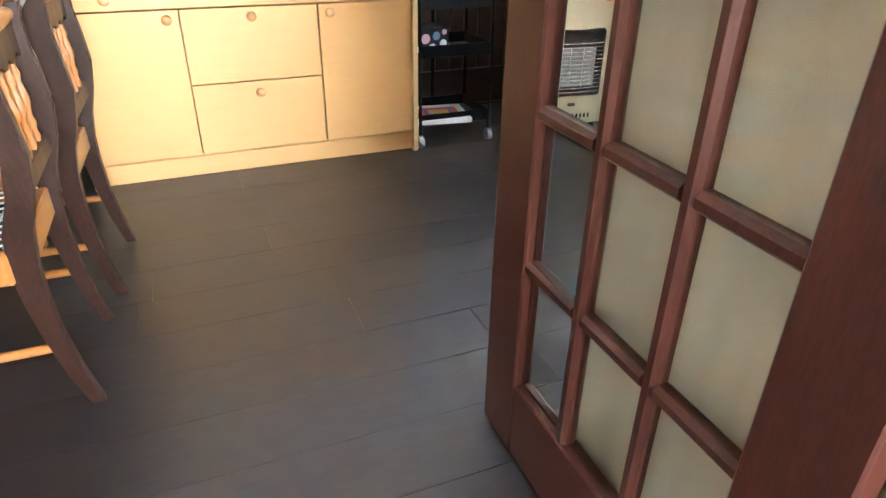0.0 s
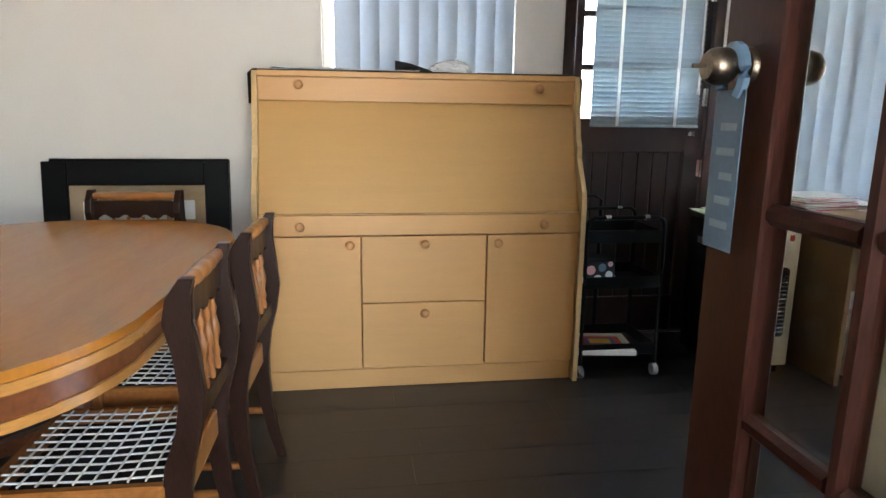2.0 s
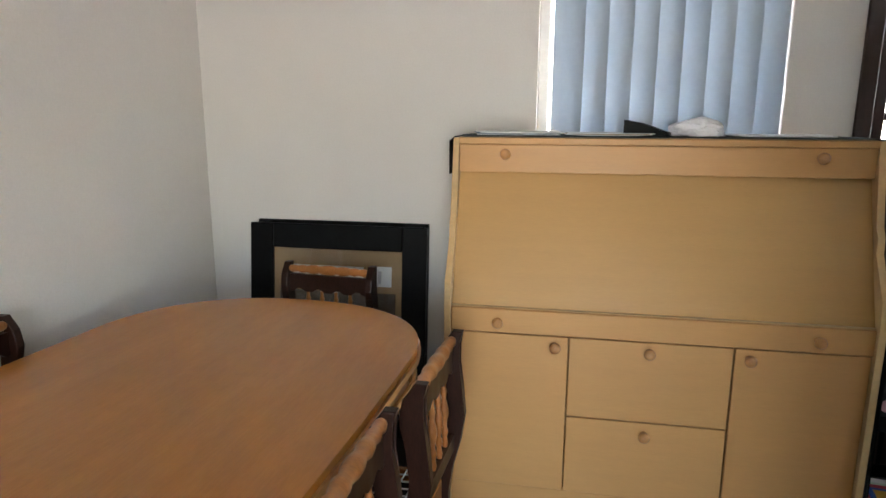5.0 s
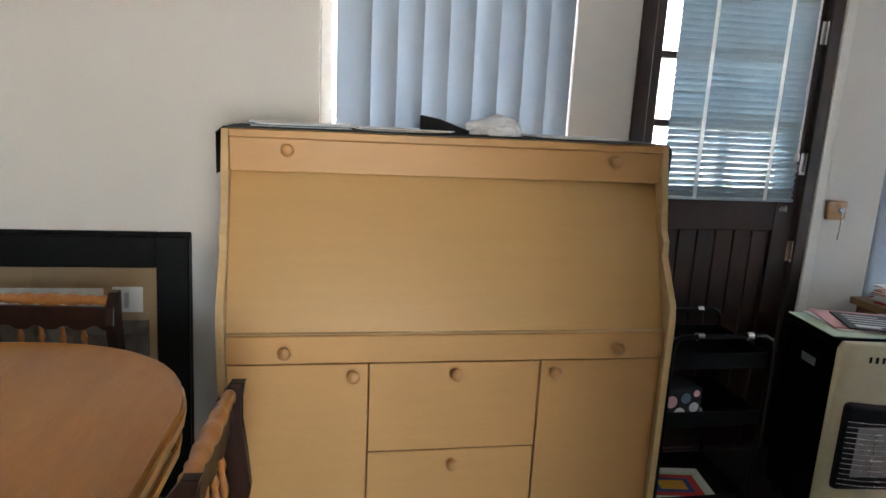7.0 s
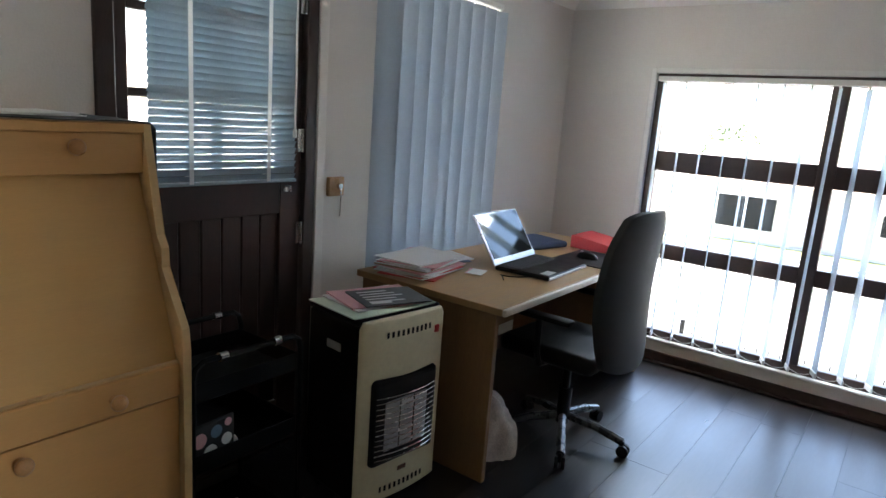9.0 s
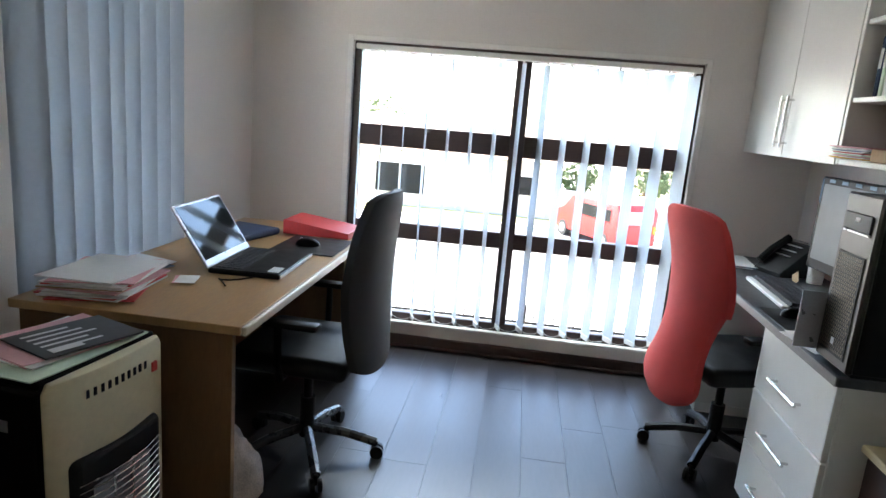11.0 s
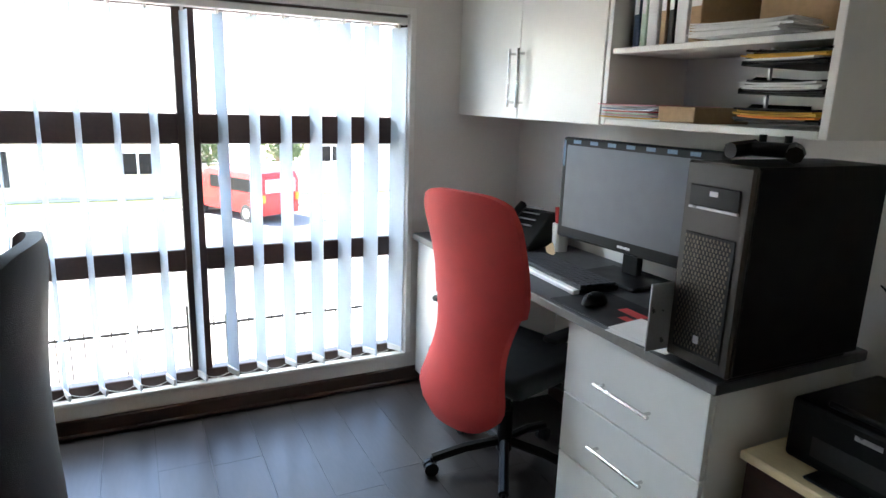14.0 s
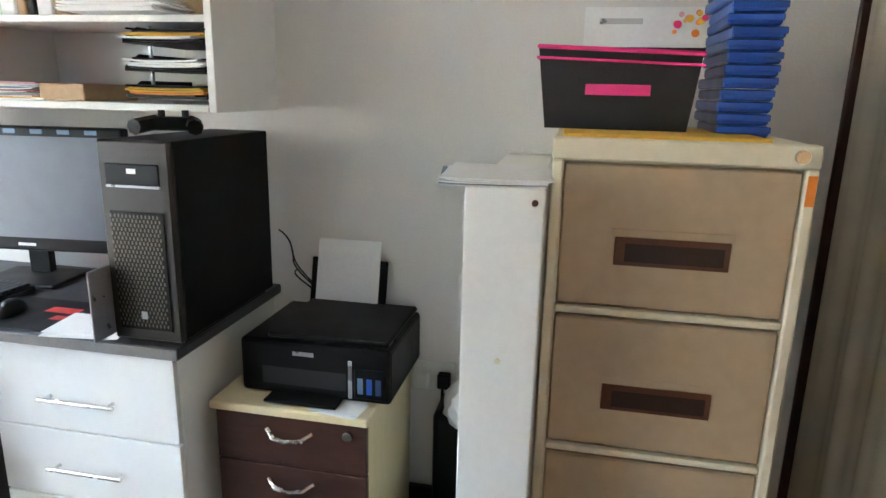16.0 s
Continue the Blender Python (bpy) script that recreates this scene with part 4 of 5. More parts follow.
sheaf(2.32, 2.31, 0.7465, -14, 0.31, 0.23, [PINKP, PAPER, PINKP], "pink papers on a green folder", seed=9)
mg = thing("magazine", 2.335, 2.27, 0.7575, -22, "dark printed magazine lying on papers", "magazine")
box("cover", (-0.13, -0.1, 0), (0.13, 0.1, 0.005), COUNTER, mg, 0.001)
for k in range(5):
    box("print_line", (-0.1, 0.06 - k * 0.03, 0.0052), (0.02 + 0.02 * (k % 3), 0.07 - k * 0.03, 0.0056), PAPER, mg, 0)
box("print_block", (-0.1, -0.08, 0.0052), (-0.02, -0.06, 0.0056), PAPER, mg, 0)

# ---- desk by the north wall ----
dk = thing("office_desk", 3.435, 2.31, 0, 0, "oak laminate office desk with pale edging and drawers", "desk")
box("desktop", (-0.845, -0.375, 0.712), (0.845, 0.375, 0.74), DESKTOP, dk, 0.002)
bm = bmesh.new()
add_box(bm, (-0.845, -0.394, 0.71), (0.845, -0.3755, 0.7405), 0.008, seg=2)
part("front_edge", bm, DESKEDGE, dk, "pale rounded edging")
box("side_panel", (-0.82, -0.34, 0), (-0.795, 0.36, 0.711), DESKSIDE_SHADE, dk, 0.002)
box("side_panel", (0.815, -0.34, 0), (0.84, 0.36, 0.711), DESKSIDE_SHADE, dk, 0.002)
box("modesty_panel", (-0.794, 0.3, 0.25), (0.814, 0.318, 0.711), DESKSIDE_SHADE, dk, 0.002)
box("drawer_case", (0.42, -0.33, 0.12), (0.814, 0.29, 0.711), DESKSIDE_SHADE, dk, 0.002)
for z0, z1 in ((0.53, 0.7), (0.34, 0.52), (0.13, 0.33)):
    d = box("drawer_front", (0.425, -0.35, z0), (0.81, -0.331, z1), PINE, dk, 0.003)
    bm = bmesh.new()
    add_tube(bm, [(0.56, -0.351, z0 + 0.1), (0.58, -0.372, z0 + 0.09), (0.66, -0.372, z0 + 0.09), (0.68, -0.351, z0 + 0.1)], 0.006, 8)
    part("handle", bm, BLACK, d, "dark bow handle")
lap = thing("laptop", 3.31, 2.165, 0.7415, 2, "open black and silver laptop with a glossy screen", "laptop")
bm = bmesh.new()
add_box(bm, (-0.205, -0.14, 0), (0.205, 0.14, 0.02), 0.005)
part("base", bm, BLACK, lap)
box("palm_rest", (-0.2, -0.136, 0.0202), (0.2, 0.0, 0.0212), BLACKMETAL, lap, 0)
box("label_sticker", (-0.18, -0.125, 0.0214), (-0.1, -0.08, 0.0219), PAPER, lap, 0)
box("front_trim", (-0.204, -0.1425, 0.004), (0.204, -0.1405, 0.016), SILVER, lap, 0.0005)
bm = bmesh.new()
for r in range(5):
    for c in range(14):
        add_box(bm, (-0.18 + c * 0.0255, 0.015 + r * 0.021, 0.0203), (-0.18 + c * 0.0255 + 0.021, 0.015 + r * 0.021 + 0.017, 0.0235))
part("keys", bm, KEYCAP, lap)
lm = Matrix.Translation((0, 0.138, 0.018)) @ Matrix.Rotation(radians(-33), 4, "X")
box("lid", (-0.205, 0, 0), (0.205, 0.009, 0.265), SILVER, lap, 0.004, m=lm)
box("screen", (-0.19, -0.002, 0.03), (0.19, -0.0003, 0.255), LAPSCREEN, lap, 0, "dark reflecting screen", m=lm)
bm = bmesh.new()
add_tube(bm, [(2.96 + 0.02 * k + 0.03 * math.sin(k * 0.9), 2.16 + 0.06 * math.sin(k * 0.55), 0.7445) for k in range(9)], 0.003, 6)
cbl = part("cable", bm, BLACK)
tagged(cbl, "black charger cable lying on the desk", "cable")
sheaf(2.8, 2.5, 0.742, 10, 0.33, 0.26, [REDP, PAPER, REDP, PAPER, PINKP, PAPER, PINKP, CARDBOARD, PAPER, REDP, PAPER, PINKP, PAPER], "stack of red and pink paper folders on the desk", "folders", "folder_stack", 9, 0.005, 11)
sheaf(3.05, 2.6, 0.742, -20, 0.3, 0.2, [PAPER, PALEBLUE, PAPER], "loose papers on the desk by the wall", seed=12, tilt=25)
sheaf(2.98, 2.32, 0.742, 20, 0.1, 0.07, [PINKP, PAPER], "small pink notes on the desk", seed=13)
nb = thing("laptop_sleeve", 3.78, 2.5, 0.742, -14, "navy fabric laptop sleeve on a desk", "sleeve")
bm = bmesh.new()
add_box(bm, (-0.18, -0.13, 0), (0.18, 0.13, 0.035), 0.014, seg=2)
part("sleeve", bm, BLUEP, nb)
lv = thing("lever_arch_file", 4.07, 2.16, 0.742, 0, "red card lever arch file lying flat on the desk", "folder")
bm = bmesh.new()
add_prism(bm, [(-0.17, 0), (0.17, 0), (0.17, 0.07), (0.16, 0.072), (-0.17, 0.03)], "x", -0.12, 0.14, 0.002)
part("cover", bm, REDP, lv)
box("page_block", (-0.11, 0.166, 0.006), (0.13, 0.171, 0.06), BLACK, lv, 0.001)
mp_ = thing("desk_mat", 3.75, 2.1, 0.742, 0, "black rubber desk mat on the desk", "mat")
box("mat", (-0.19, -0.15, 0), (0.17, 0.15, 0.004), BLACK, mp_, 0.001)


def computer_mouse(x, y, z, rz, label):
    root = thing("computer_mouse", x, y, z, rz, label, "mouse")
    bm = bmesh.new()
    bmesh.ops.create_uvsphere(bm, u_segments=16, v_segments=10, radius=1)
    for v in bm.verts:
        v.co = Vector((v.co.x * 0.033 * (1 - 0.12 * v.co.y), v.co.y * 0.058, max(0, v.co.z * 0.034 + 0.003)))
    part("body", bm, BLACK, root, smooth=True)
    bm = bmesh.new()
    add_cyl(bm, (-0.003, 0.03, 0.03), (0.003, 0.03, 0.03), 0.008)
    part("wheel", bm, SILVER, root)


computer_mouse(3.72, 2.12, 0.7462, 10, "black computer mouse on a desk mat")
cloth_heap("floral_bag", 2.86, 2.17, 0.0, 0.12, 0.17, 0.22, CLOTH, "crumpled white floral fabric bag under the desk", "bag", 8)


# ---- office chairs ----
def office_chair(x, y, rz, label, back_mat, back_w, back_shape, arm=True, base_turn=0.0, base_mat=BLACK):
    """Swivel chair facing -y: five-star base, gas lift, seat, curved back and arms."""
    root = thing("office_chair", x, y, 0, rz, label, "chair", "office chairs")
    for k in range(5):
        a = radians(base_turn) + k * 2 * math.pi / 5
        c, s = math.cos(a), math.sin(a)
        bm = bmesh.new()
        add_tube(bm, [(0.03 * c, 0.03 * s, 0.115), (0.16 * c, 0.16 * s, 0.1), (0.285 * c, 0.285 * s, 0.066)], 0.019, 8)
        leg = part("base_leg", bm, base_mat, root, smooth=True)
        bm = bmesh.new()
        for o in (-0.014, 0.014):
            add_cyl(bm, (0.29 * c - (o - 0.008) * s, 0.29 * s + (o - 0.008) * c, 0.027), (0.29 * c - (o + 0.008) * s, 0.29 * s + (o + 0.008) * c, 0.027), 0.027, seg=16)
        add_cyl(bm, (0.285 * c, 0.285 * s, 0.03), (0.285 * c, 0.285 * s, 0.07), 0.009)
        part("castor", bm, BLACK, leg)
    bm = bmesh.new()
    add_cyl(bm, (0, 0, 0.08), (0, 0, 0.25), 0.03, seg=16)
    add_cyl(bm, (0, 0, 0.25), (0, 0, 0.4), 0.018, seg=16)
    part("gas_lift", bm, BLACK, root)
    box("mechanism", (-0.09, -0.1, 0.385), (0.09, 0.14, 0.42), BLACK, root, 0.01)
    bm = bmesh.new()
    add_box(bm, (-0.235, -0.24, 0.42), (0.235, 0.22, 0.5), 0.032, seg=3)
    part("seat", bm, LEATHER, root, smooth=True)
    bm = bmesh.new()
    add_slab(bm, lambda u, v: back_shape(u, v), lambda u, v: (0, 0.03 + 0.035 * (math.sin(math.pi * u) * math.sin(math.pi * min(1, max(0, v)))) ** 0.5, 0), 24, 14)
    part("backrest", bm, back_mat, root, smooth=True)
    bm = bmesh.new()
    add_tube(bm, [(0, 0.08, 0.4), (0, 0.17, 0.4), (0, 0.225, 0.44), (0, 0.23, 0.56)], 0.02, 8)
    part("back_bracket", bm, BLACK, root)
    if arm:
        for s in (-1, 1):
            bm = bmesh.new()
            add_tube(bm, [(s * 0.1, -0.02, 0.41), (s * 0.24, -0.02, 0.42), (s * 0.27, -0.02, 0.48), (s * 0.275, -0.02, 0.63)], 0.014, 8)
            part("arm_post", bm, BLACK, root)
            bm = bmesh.new()
            add_box(bm, (s * 0.275 - 0.03, -0.14, 0.63), (s * 0.275 + 0.03, 0.13, 0.655), 0.011, seg=2)
            part("arm_pad", bm, BLACK, root, smooth=True)
    return root


def back_black(u, v):
    w = 0.225 - 0.03 * (2 * v - 1) ** 4 + 0.012 * math.sin(3 * v)
    w *= 1 - 0.25 * max(0, v - 0.85) / 0.15 * 0.6
    return ((u - 0.5) * 2 * w, 0.235 - 0.04 * math.sin(v * 3.1) + 0.02 * v * v - 0.05 * (2 * u - 1) ** 2 + 0.04, 0.43 + 0.68 * v - 0.03 * (2 * u - 1) ** 4 * (1 if v > 0.5 else -1))


def back_red(u, v):
    w = 0.215 - 0.05 * math.sin(math.pi * min(1, v / 0.62)) ** 2 * (1 if v < 0.62 else 0)
    if v > 0.9:
        w *= 1 - 0.12 * ((v - 0.9) / 0.1) ** 2
    if v < 0.12:
        w *= 1 - 0.3 * ((0.12 - v) / 0.12) ** 2
    return ((u - 0.5) * 2 * w, 0.21 + 0.05 * math.cos(v * 5.2) + 0.03 * v - 0.035 * (2 * u - 1) ** 2 + 0.02, 0.285 + 0.83 * v - 0.03 * (2 * u - 1) ** 4 * (1 if v > 0.5 else -1))


office_chair(3.2, 1.92, 178, "black swivel office chair with a tall padded back", GREYBACK, 0.45, back_black, True, 100, CHAIRBASE)
office_chair(3.65, 0.195, 17, "red fabric swivel office chair with a waisted back", REDFAB, 0.45, back_red, True, 60)


# ---- built-in workstation on the south wall ----
def bar_handle(parent, a, b, out, r=0.006):
    a, b, out = Vector(a), Vector(b), Vector(out)
    bm = bmesh.new()
    e = (b - a) * 0.1
    add_cyl(bm, a + out - e, b + out + e, r)
    add_cyl(bm, a, a + out, r * 0.8)
    add_cyl(bm, b, b + out, r * 0.8)
    part("handle", bm, CHROME, parent, "steel bar handle")


wt = thing("worktop", 3.612, -0.07, 0.737, 0, "charcoal laminate worktop along the wall", "worktop")
bm = bmesh.new()
add_box(bm, (-0.91, -0.288, 0), (0.905, 0.295, 0.032), 0.006, seg=2)
part("top", bm, COUNTER, wt)
box("front_edge", (-0.91, 0.2955, 0.002), (0.905, 0.2985, 0.03), mat("grey_edge_strip", (0.16, 0.15, 0.14), 0.4), wt, 0.001)
du = thing("drawer_unit", 3.015, -0.07, 0, 0, "white laminate drawer unit with steel bar handles", "drawers")
box("carcase", (-0.285, -0.285, 0.05), (0.285, 0.255, 0.735), LAMINATE_W, du, 0.002)
box("plinth", (-0.28, -0.28, 0), (0.28, 0.22, 0.049), COUNTER, du, 0.001)
for z0, z1 in ((0.488, 0.73), (0.276, 0.483), (0.055, 0.271)):
    d = box("drawer_front", (-0.283, 0.2555, z0), (0.283, 0.274, z1), LAMINATE_W, du, 0.002)
    zc = 0.585 if z0 > 0.4 else 0.375 if z0 > 0.2 else 0.165
    bar_handle(d, (-0.095, 0.274, zc), (0.095, 0.274, zc), (0, 0.026, 0))
dc = thing("desk_cupboard", 4.31, -0.07, 0, 0, "white laminate cupboard under the worktop end", "cupboard")
box("carcase", (-0.2, -0.285, 0.05), (0.2, 0.255, 0.735), LAMINATE_W, dc, 0.002)
box("plinth", (-0.2, -0.28, 0), (0.2, 0.22, 0.049), LAMINATE_W, dc, 0.001)
box("door", (-0.198, 0.2555, 0.055), (0.198, 0.273, 0.73), LAMINATE_W, dc, 0.002)
up = thing("wall_cupboard", 4.005, -0.18, 1.337, 0, "white laminate wall cupboard with two doors and bar handles", "cupboard")
box("carcase", (-0.52, -0.178, 0), (0.52, 0.16, 0.76), LAMINATE_W, up, 0.002)
for s in (-1, 1):
    d = box("door", (min(0, s * 0.519) + 0.0015, 0.161, -0.004), (max(0, s * 0.519) - 0.0015, 0.179, 0.76), LAMINATE_W, up, 0.002)
    bar_handle(d, (s * 0.033, 0.179, 0.06), (s * 0.033, 0.179, 0.25), (0, 0.028, 0))
us = thing("wall_shelf", 3.085, -0.18, 1.337, 0, "white laminate open wall shelf unit holding papers", "shelf")
box("side_panel", (-0.397, -0.178, 0), (-0.375, 0.178, 0.76), LAMINATE_W, us, 0.002)
box("side_panel", (0.375, -0.178, 0), (0.397, 0.178, 0.76), LAMINATE_W, us, 0.002)
box("bottom_board", (-0.374, -0.178, 0), (0.374, 0.178, 0.02), LAMINATE_W, us, 0.002)
box("middle_board", (-0.374, -0.16, 0.225), (0.374, 0.172, 0.243), LAMINATE_W, us, 0.002)
box("upper_board", (-0.374, -0.16, 0.5), (0.374, 0.172, 0.518), LAMINATE_W, us, 0.002)
box("back_panel", (-0.374, -0.178, 0.021), (0.374, -0.165, 0.755), LAMINATE_W, us, 0.001)
sheaf(3.33, -0.12, 1.358, 4, 0.24, 0.3, [PAPER, YELLOWP, PAPER, PINKP, GREENP, PAPER, REDP, PAPER, PALEBLUE, PAPER, PAPER, PINKP], "pile of coloured folders on a shelf", "folders", "folder_stack", 6, 0.0038, 21)
cdb = thing("cardboard_box", 3.13, -0.1, 1.358, 0, "small flat brown cardboard box on a shelf", "box")
box("body", (-0.07, -0.1, 0), (0.07, 0.12, 0.045), CARDBOARD, cdb, 0.003)
lt_ = thing("letter_tray", 2.835, -0.17, 1.358, 0, "black three-tier letter tray full of papers", "letter tray")
for k in range(3):
    z = 0.012 + 0.07 * k
    bm = bmesh.new()
    add_box(bm, (-0.115, -0.14, z), (0.115, 0.16, z + 0.003))
    add_prism(bm, [(-0.14, z), (0.16, z), (0.16, z + 0.012), (0.1, z + 0.045), (-0.14, z + 0.045)], "x", -0.118, -0.115)
    add_prism(bm, [(-0.14, z), (0.16, z), (0.16, z + 0.012), (0.1, z + 0.045), (-0.14, z + 0.045)], "x", 0.115, 0.118)
    part("tray", bm, BLACK, lt_)
    for x in (-0.112, 0.112):
        box("riser", (x - 0.004, 0.05, z + 0.003), (x + 0.004, 0.06, z + 0.07), SILVER, lt_, 0.001)
    ss = sheaf(2.84, -0.15, 1.358 + z + 0.004, 3, 0.21, 0.32, [BLACK, ORANGEP if k == 0 else PAPER, YELLOWP if k != 1 else PAPER, YELLOWP if k != 1 else PAPER, BLACK], "sheaf of papers in a letter tray", seed=30 + k, thick=0.006)
rnd = random.Random(4)
x = 3.42
for k in range(7):
    wv = rnd.uniform(0.02, 0.05)
    m_ = (BLUEP, GREENP, PAPER, CARDBOARD, BLACK, PAPER, CARDBOARD)[k]
    f = thing("ring_binder", x - wv / 2, -0.17, 1.582, 0, "upright office binder on a shelf", "binder", "binders on the shelf")
    hgt = rnd.uniform(0.21, 0.24)
    box("cover", (-wv / 2 + 0.001, -0.13, 0), (wv / 2 - 0.001, 0.12, hgt), m_, f, 0.003, m=Matrix.Rotation(radians(rnd.uniform(0, 2)), 4, "Y"))
    box("spine_label", (-wv / 2 + 0.004, 0.1205, 0.1), (wv / 2 - 0.004, 0.1215, 0.17), PAPER, f, 0)
    x -= wv + 0.006
bx2 = thing("storage_box", 2.87, -0.17, 1.582, 0, "pale printed cardboard storage box on a shelf", "box")
box("body", (-0.14, -0.13, 0), (0.14, 0.05, 0.22), CARDBOARD, bx2, 0.004)
sheaf(2.95, -0.06, 1.583, 4, 0.28, 0.2, [PAPER] * 7, "pile of white papers on a shelf", seed=40, thick=0.005)

# computer on the worktop
pc = thing("computer_tower", 2.782, -0.05, 0.769, 0, "black computer tower with a mesh front and disc drive", "computer")
box("case", (-0.1, -0.235, 0.012), (0.1, 0.24, 0.508), BLACKMETAL, pc, 0.003)
box("front_frame", (-0.103, 0.241, 0.01), (0.103, 0.262, 0.51), mat("gunmetal_plastic", (0.028, 0.024, 0.02), 0.35, metal=0.2, vary=0.15, scale=20), pc, 0.006)
box("optical_drive", (-0.075, 0.2625, 0.405), (0.078, 0.268, 0.455), BLACK, pc, 0.002)
box("drive_trim", (-0.075, 0.2625, 0.398), (0.078, 0.2685, 0.404), SILVER, pc, 0.001)
box("drive_badge", (-0.012, 0.2682, 0.432), (0.014, 0.2688, 0.444), PAPER, pc, 0)
bm = bmesh.new()
add_box(bm, (-0.078, 0.2625, 0.04), (0.078, 0.2655, 0.34), 0.002)
part("mesh_panel", bm, BLACK, pc)
bm = bmesh.new()
for r in range(26):
    for c in range(13):
        xx = -0.068 + c * 0.0112 + (0.0056 if r % 2 else 0)
        add_box(bm, (xx, 0.2655, 0.05 + r * 0.011), (xx + 0.004, 0.2668, 0.05 + r * 0.011 + 0.008))
part("mesh_studs", bm, mat("warm_grey_mesh", (0.13, 0.11, 0.08), 0.4, metal=0.4), pc)
box("badge", (-0.008, 0.2668, 0.07), (0.01, 0.268, 0.09), SILVER, pc, 0.001)
for s in (-1, 1):
    box("foot", (s * 0.07 - 0.02, -0.2, 0), (s * 0.07 + 0.02, 0.24, 0.012), BLACK, pc, 0.002)
box("side_flap", (0.104, 0.23, 0.02), (0.11, 0.33, 0.2), SILVER, pc, 0.002)
pc.matrix_basis = pose(2.788, -0.05, 0.769) @ Matrix.Diagonal((0.93, 1, 1, 1))
gp = thing("game_controller", 2.8, 0.02, 1.2805, 15, "black game controller lying on the computer tower", "controller")
bm = bmesh.new()
add_box(bm, (-0.06, -0.03, 0.01), (0.06, 0.03, 0.045), 0.015, seg=3)
for s in (-1, 1):
    add_tube(bm, [(s * 0.045, 0, 0.03), (s * 0.065, 0.035, 0.025), (s * 0.075, 0.07, 0.022)], 0.02, 8)
    add_cyl(bm, (s * 0.03, 0.0, 0.04), (s * 0.03, 0.0, 0.062), 0.009)
part("body", bm, BLACK, gp, smooth=True)
mo = thing("monitor", 3.5, -0.185, 0.769, 6, "large black computer monitor switched off", "monitor")
bm = bmesh.new()
add_box(bm, (-0.36, -0.03, 0.1), (0.36, 0.012, 0.502), 0.008, seg=2)
part("bezel", bm, BLACK, mo)
box("screen", (-0.334, 0.0125, 0.145), (0.334, 0.0135, 0.472), SCREEN, mo, 0, "dull grey screen")
box("maker_mark", (-0.03, 0.0125, 0.118), (0.03, 0.0135, 0.127), SILVER, mo, 0)
# blind slats mirrored in the glossy bezel, painted on as pale strips
for k in range(7):
    box("slat_reflection", (-0.28 + k * 0.09, 0.0125, 0.48), (-0.24 + k * 0.09, 0.0135, 0.494), PALEBLUE, mo, 0)
box("side_bezel_strip", (0.342, 0.0125, 0.39), (0.355, 0.0135, 0.49), PALEBLUE, mo, 0)
bm = bmesh.new()
add_box(bm, (-0.14, -0.1, 0), (0.14, 0.1, 0.014), 0.006, seg=2)
add_box(bm, (-0.04, -0.06, 0.014), (0.04, -0.031, 0.2), 0.006)
part("stand", bm, BLACK, mo)
kbd = thing("keyboard", 3.64, -0.005, 0.7695, -3, "black computer keyboard with a silver wrist edge", "keyboard")
bm = bmesh.new()
add_box(bm, (-0.22, -0.075, 0), (0.22, 0.075, 0.018), 0.004)
part("case", bm, BLACK, kbd)
box("wrist_edge", (-0.22, 0.0755, 0.001), (0.22, 0.1, 0.016), LAMINATE_W, kbd, 0.003)
bm = bmesh.new()
for r in range(6):
    for c in range(20):
        add_box(bm, (-0.21 + c * 0.0211, -0.065 + r * 0.0225, 0.018), (-0.21 + c * 0.0211 + 0.0175, -0.065 + r * 0.0225 + 0.019, 0.027))
part("keys", bm, KEYCAP, kbd)
kbd.matrix_basis = kbd.matrix_basis @ Matrix.Diagonal((1.12, 1.1, 1.1, 1))
mm_ = thing("mouse_mat", 3.24, 0.1, 0.7695, 0, "black mouse mat with a red pattern", "mat")
box("mat", (-0.16, -0.12, 0), (0.16, 0.11, 0.003), BLACK, mm_, 0.001)
box("red_print", (-0.12, -0.06, 0.0032), (-0.02, -0.02, 0.0036), REDP, mm_, 0)
box("red_print", (-0.14, 0.0, 0.0032), (-0.08, 0.03, 0.0036), REDP, mm_, 0)
computer_mouse(3.3, 0.11, 0.774, 20, "black computer mouse on a mouse mat")
sheaf(3.0, 0.14, 0.7695, 12, 0.21, 0.15, [PAPER, PAPER, PAPER], "white papers on the worktop beside the computer", seed=50, thick=0.001)
sheaf(4.3, 0.05, 0.7695, -10, 0.3, 0.21, [PAPER, PALEBLUE, PAPER, PAPER], "loose papers at the end of the worktop", seed=51)
tel = thing("desk_telephone", 4.12, -0.16, 0.7695, 20, "black desk telephone with a sloping face", "telephone")
bm = bmesh.new()
add_prism(bm, [(-0.1, 0), (0.1, 0), (0.1, 0.02), (-0.06, 0.15), (-0.1, 0.15)], "x", -0.09, 0.09, 0.006)
part("body", bm, BLACK, tel)
for k in range(4):
    box("key_row", (-0.04, 0.012 - 0.028 * k, 0.093 + 0.0228 * k), (0.05, 0.026 - 0.028 * k, 0.097 + 0.0228 * k), SILVER, tel, 0.001)
bm = bmesh.new()
add_tube(bm, [(0.07, 0.09, 0.05), (0.07, 0.03, 0.11), (0.07, -0.06, 0.17)], 0.02, 8)
part("handset", bm, BLACK, tel)
pt = thing("pen_cup", 3.97, -0.24, 0.7695, 0, "white cup with a red pen on the worktop", "cup")
bm = bmesh.new()
add_lathe(bm, (0, 0, 0), (0, 0, 0.12), [0.033, 0.035, 0.037, 0.038], 16)
part("cup", bm, LAMINATE_W, pt)
bm = bmesh.new()
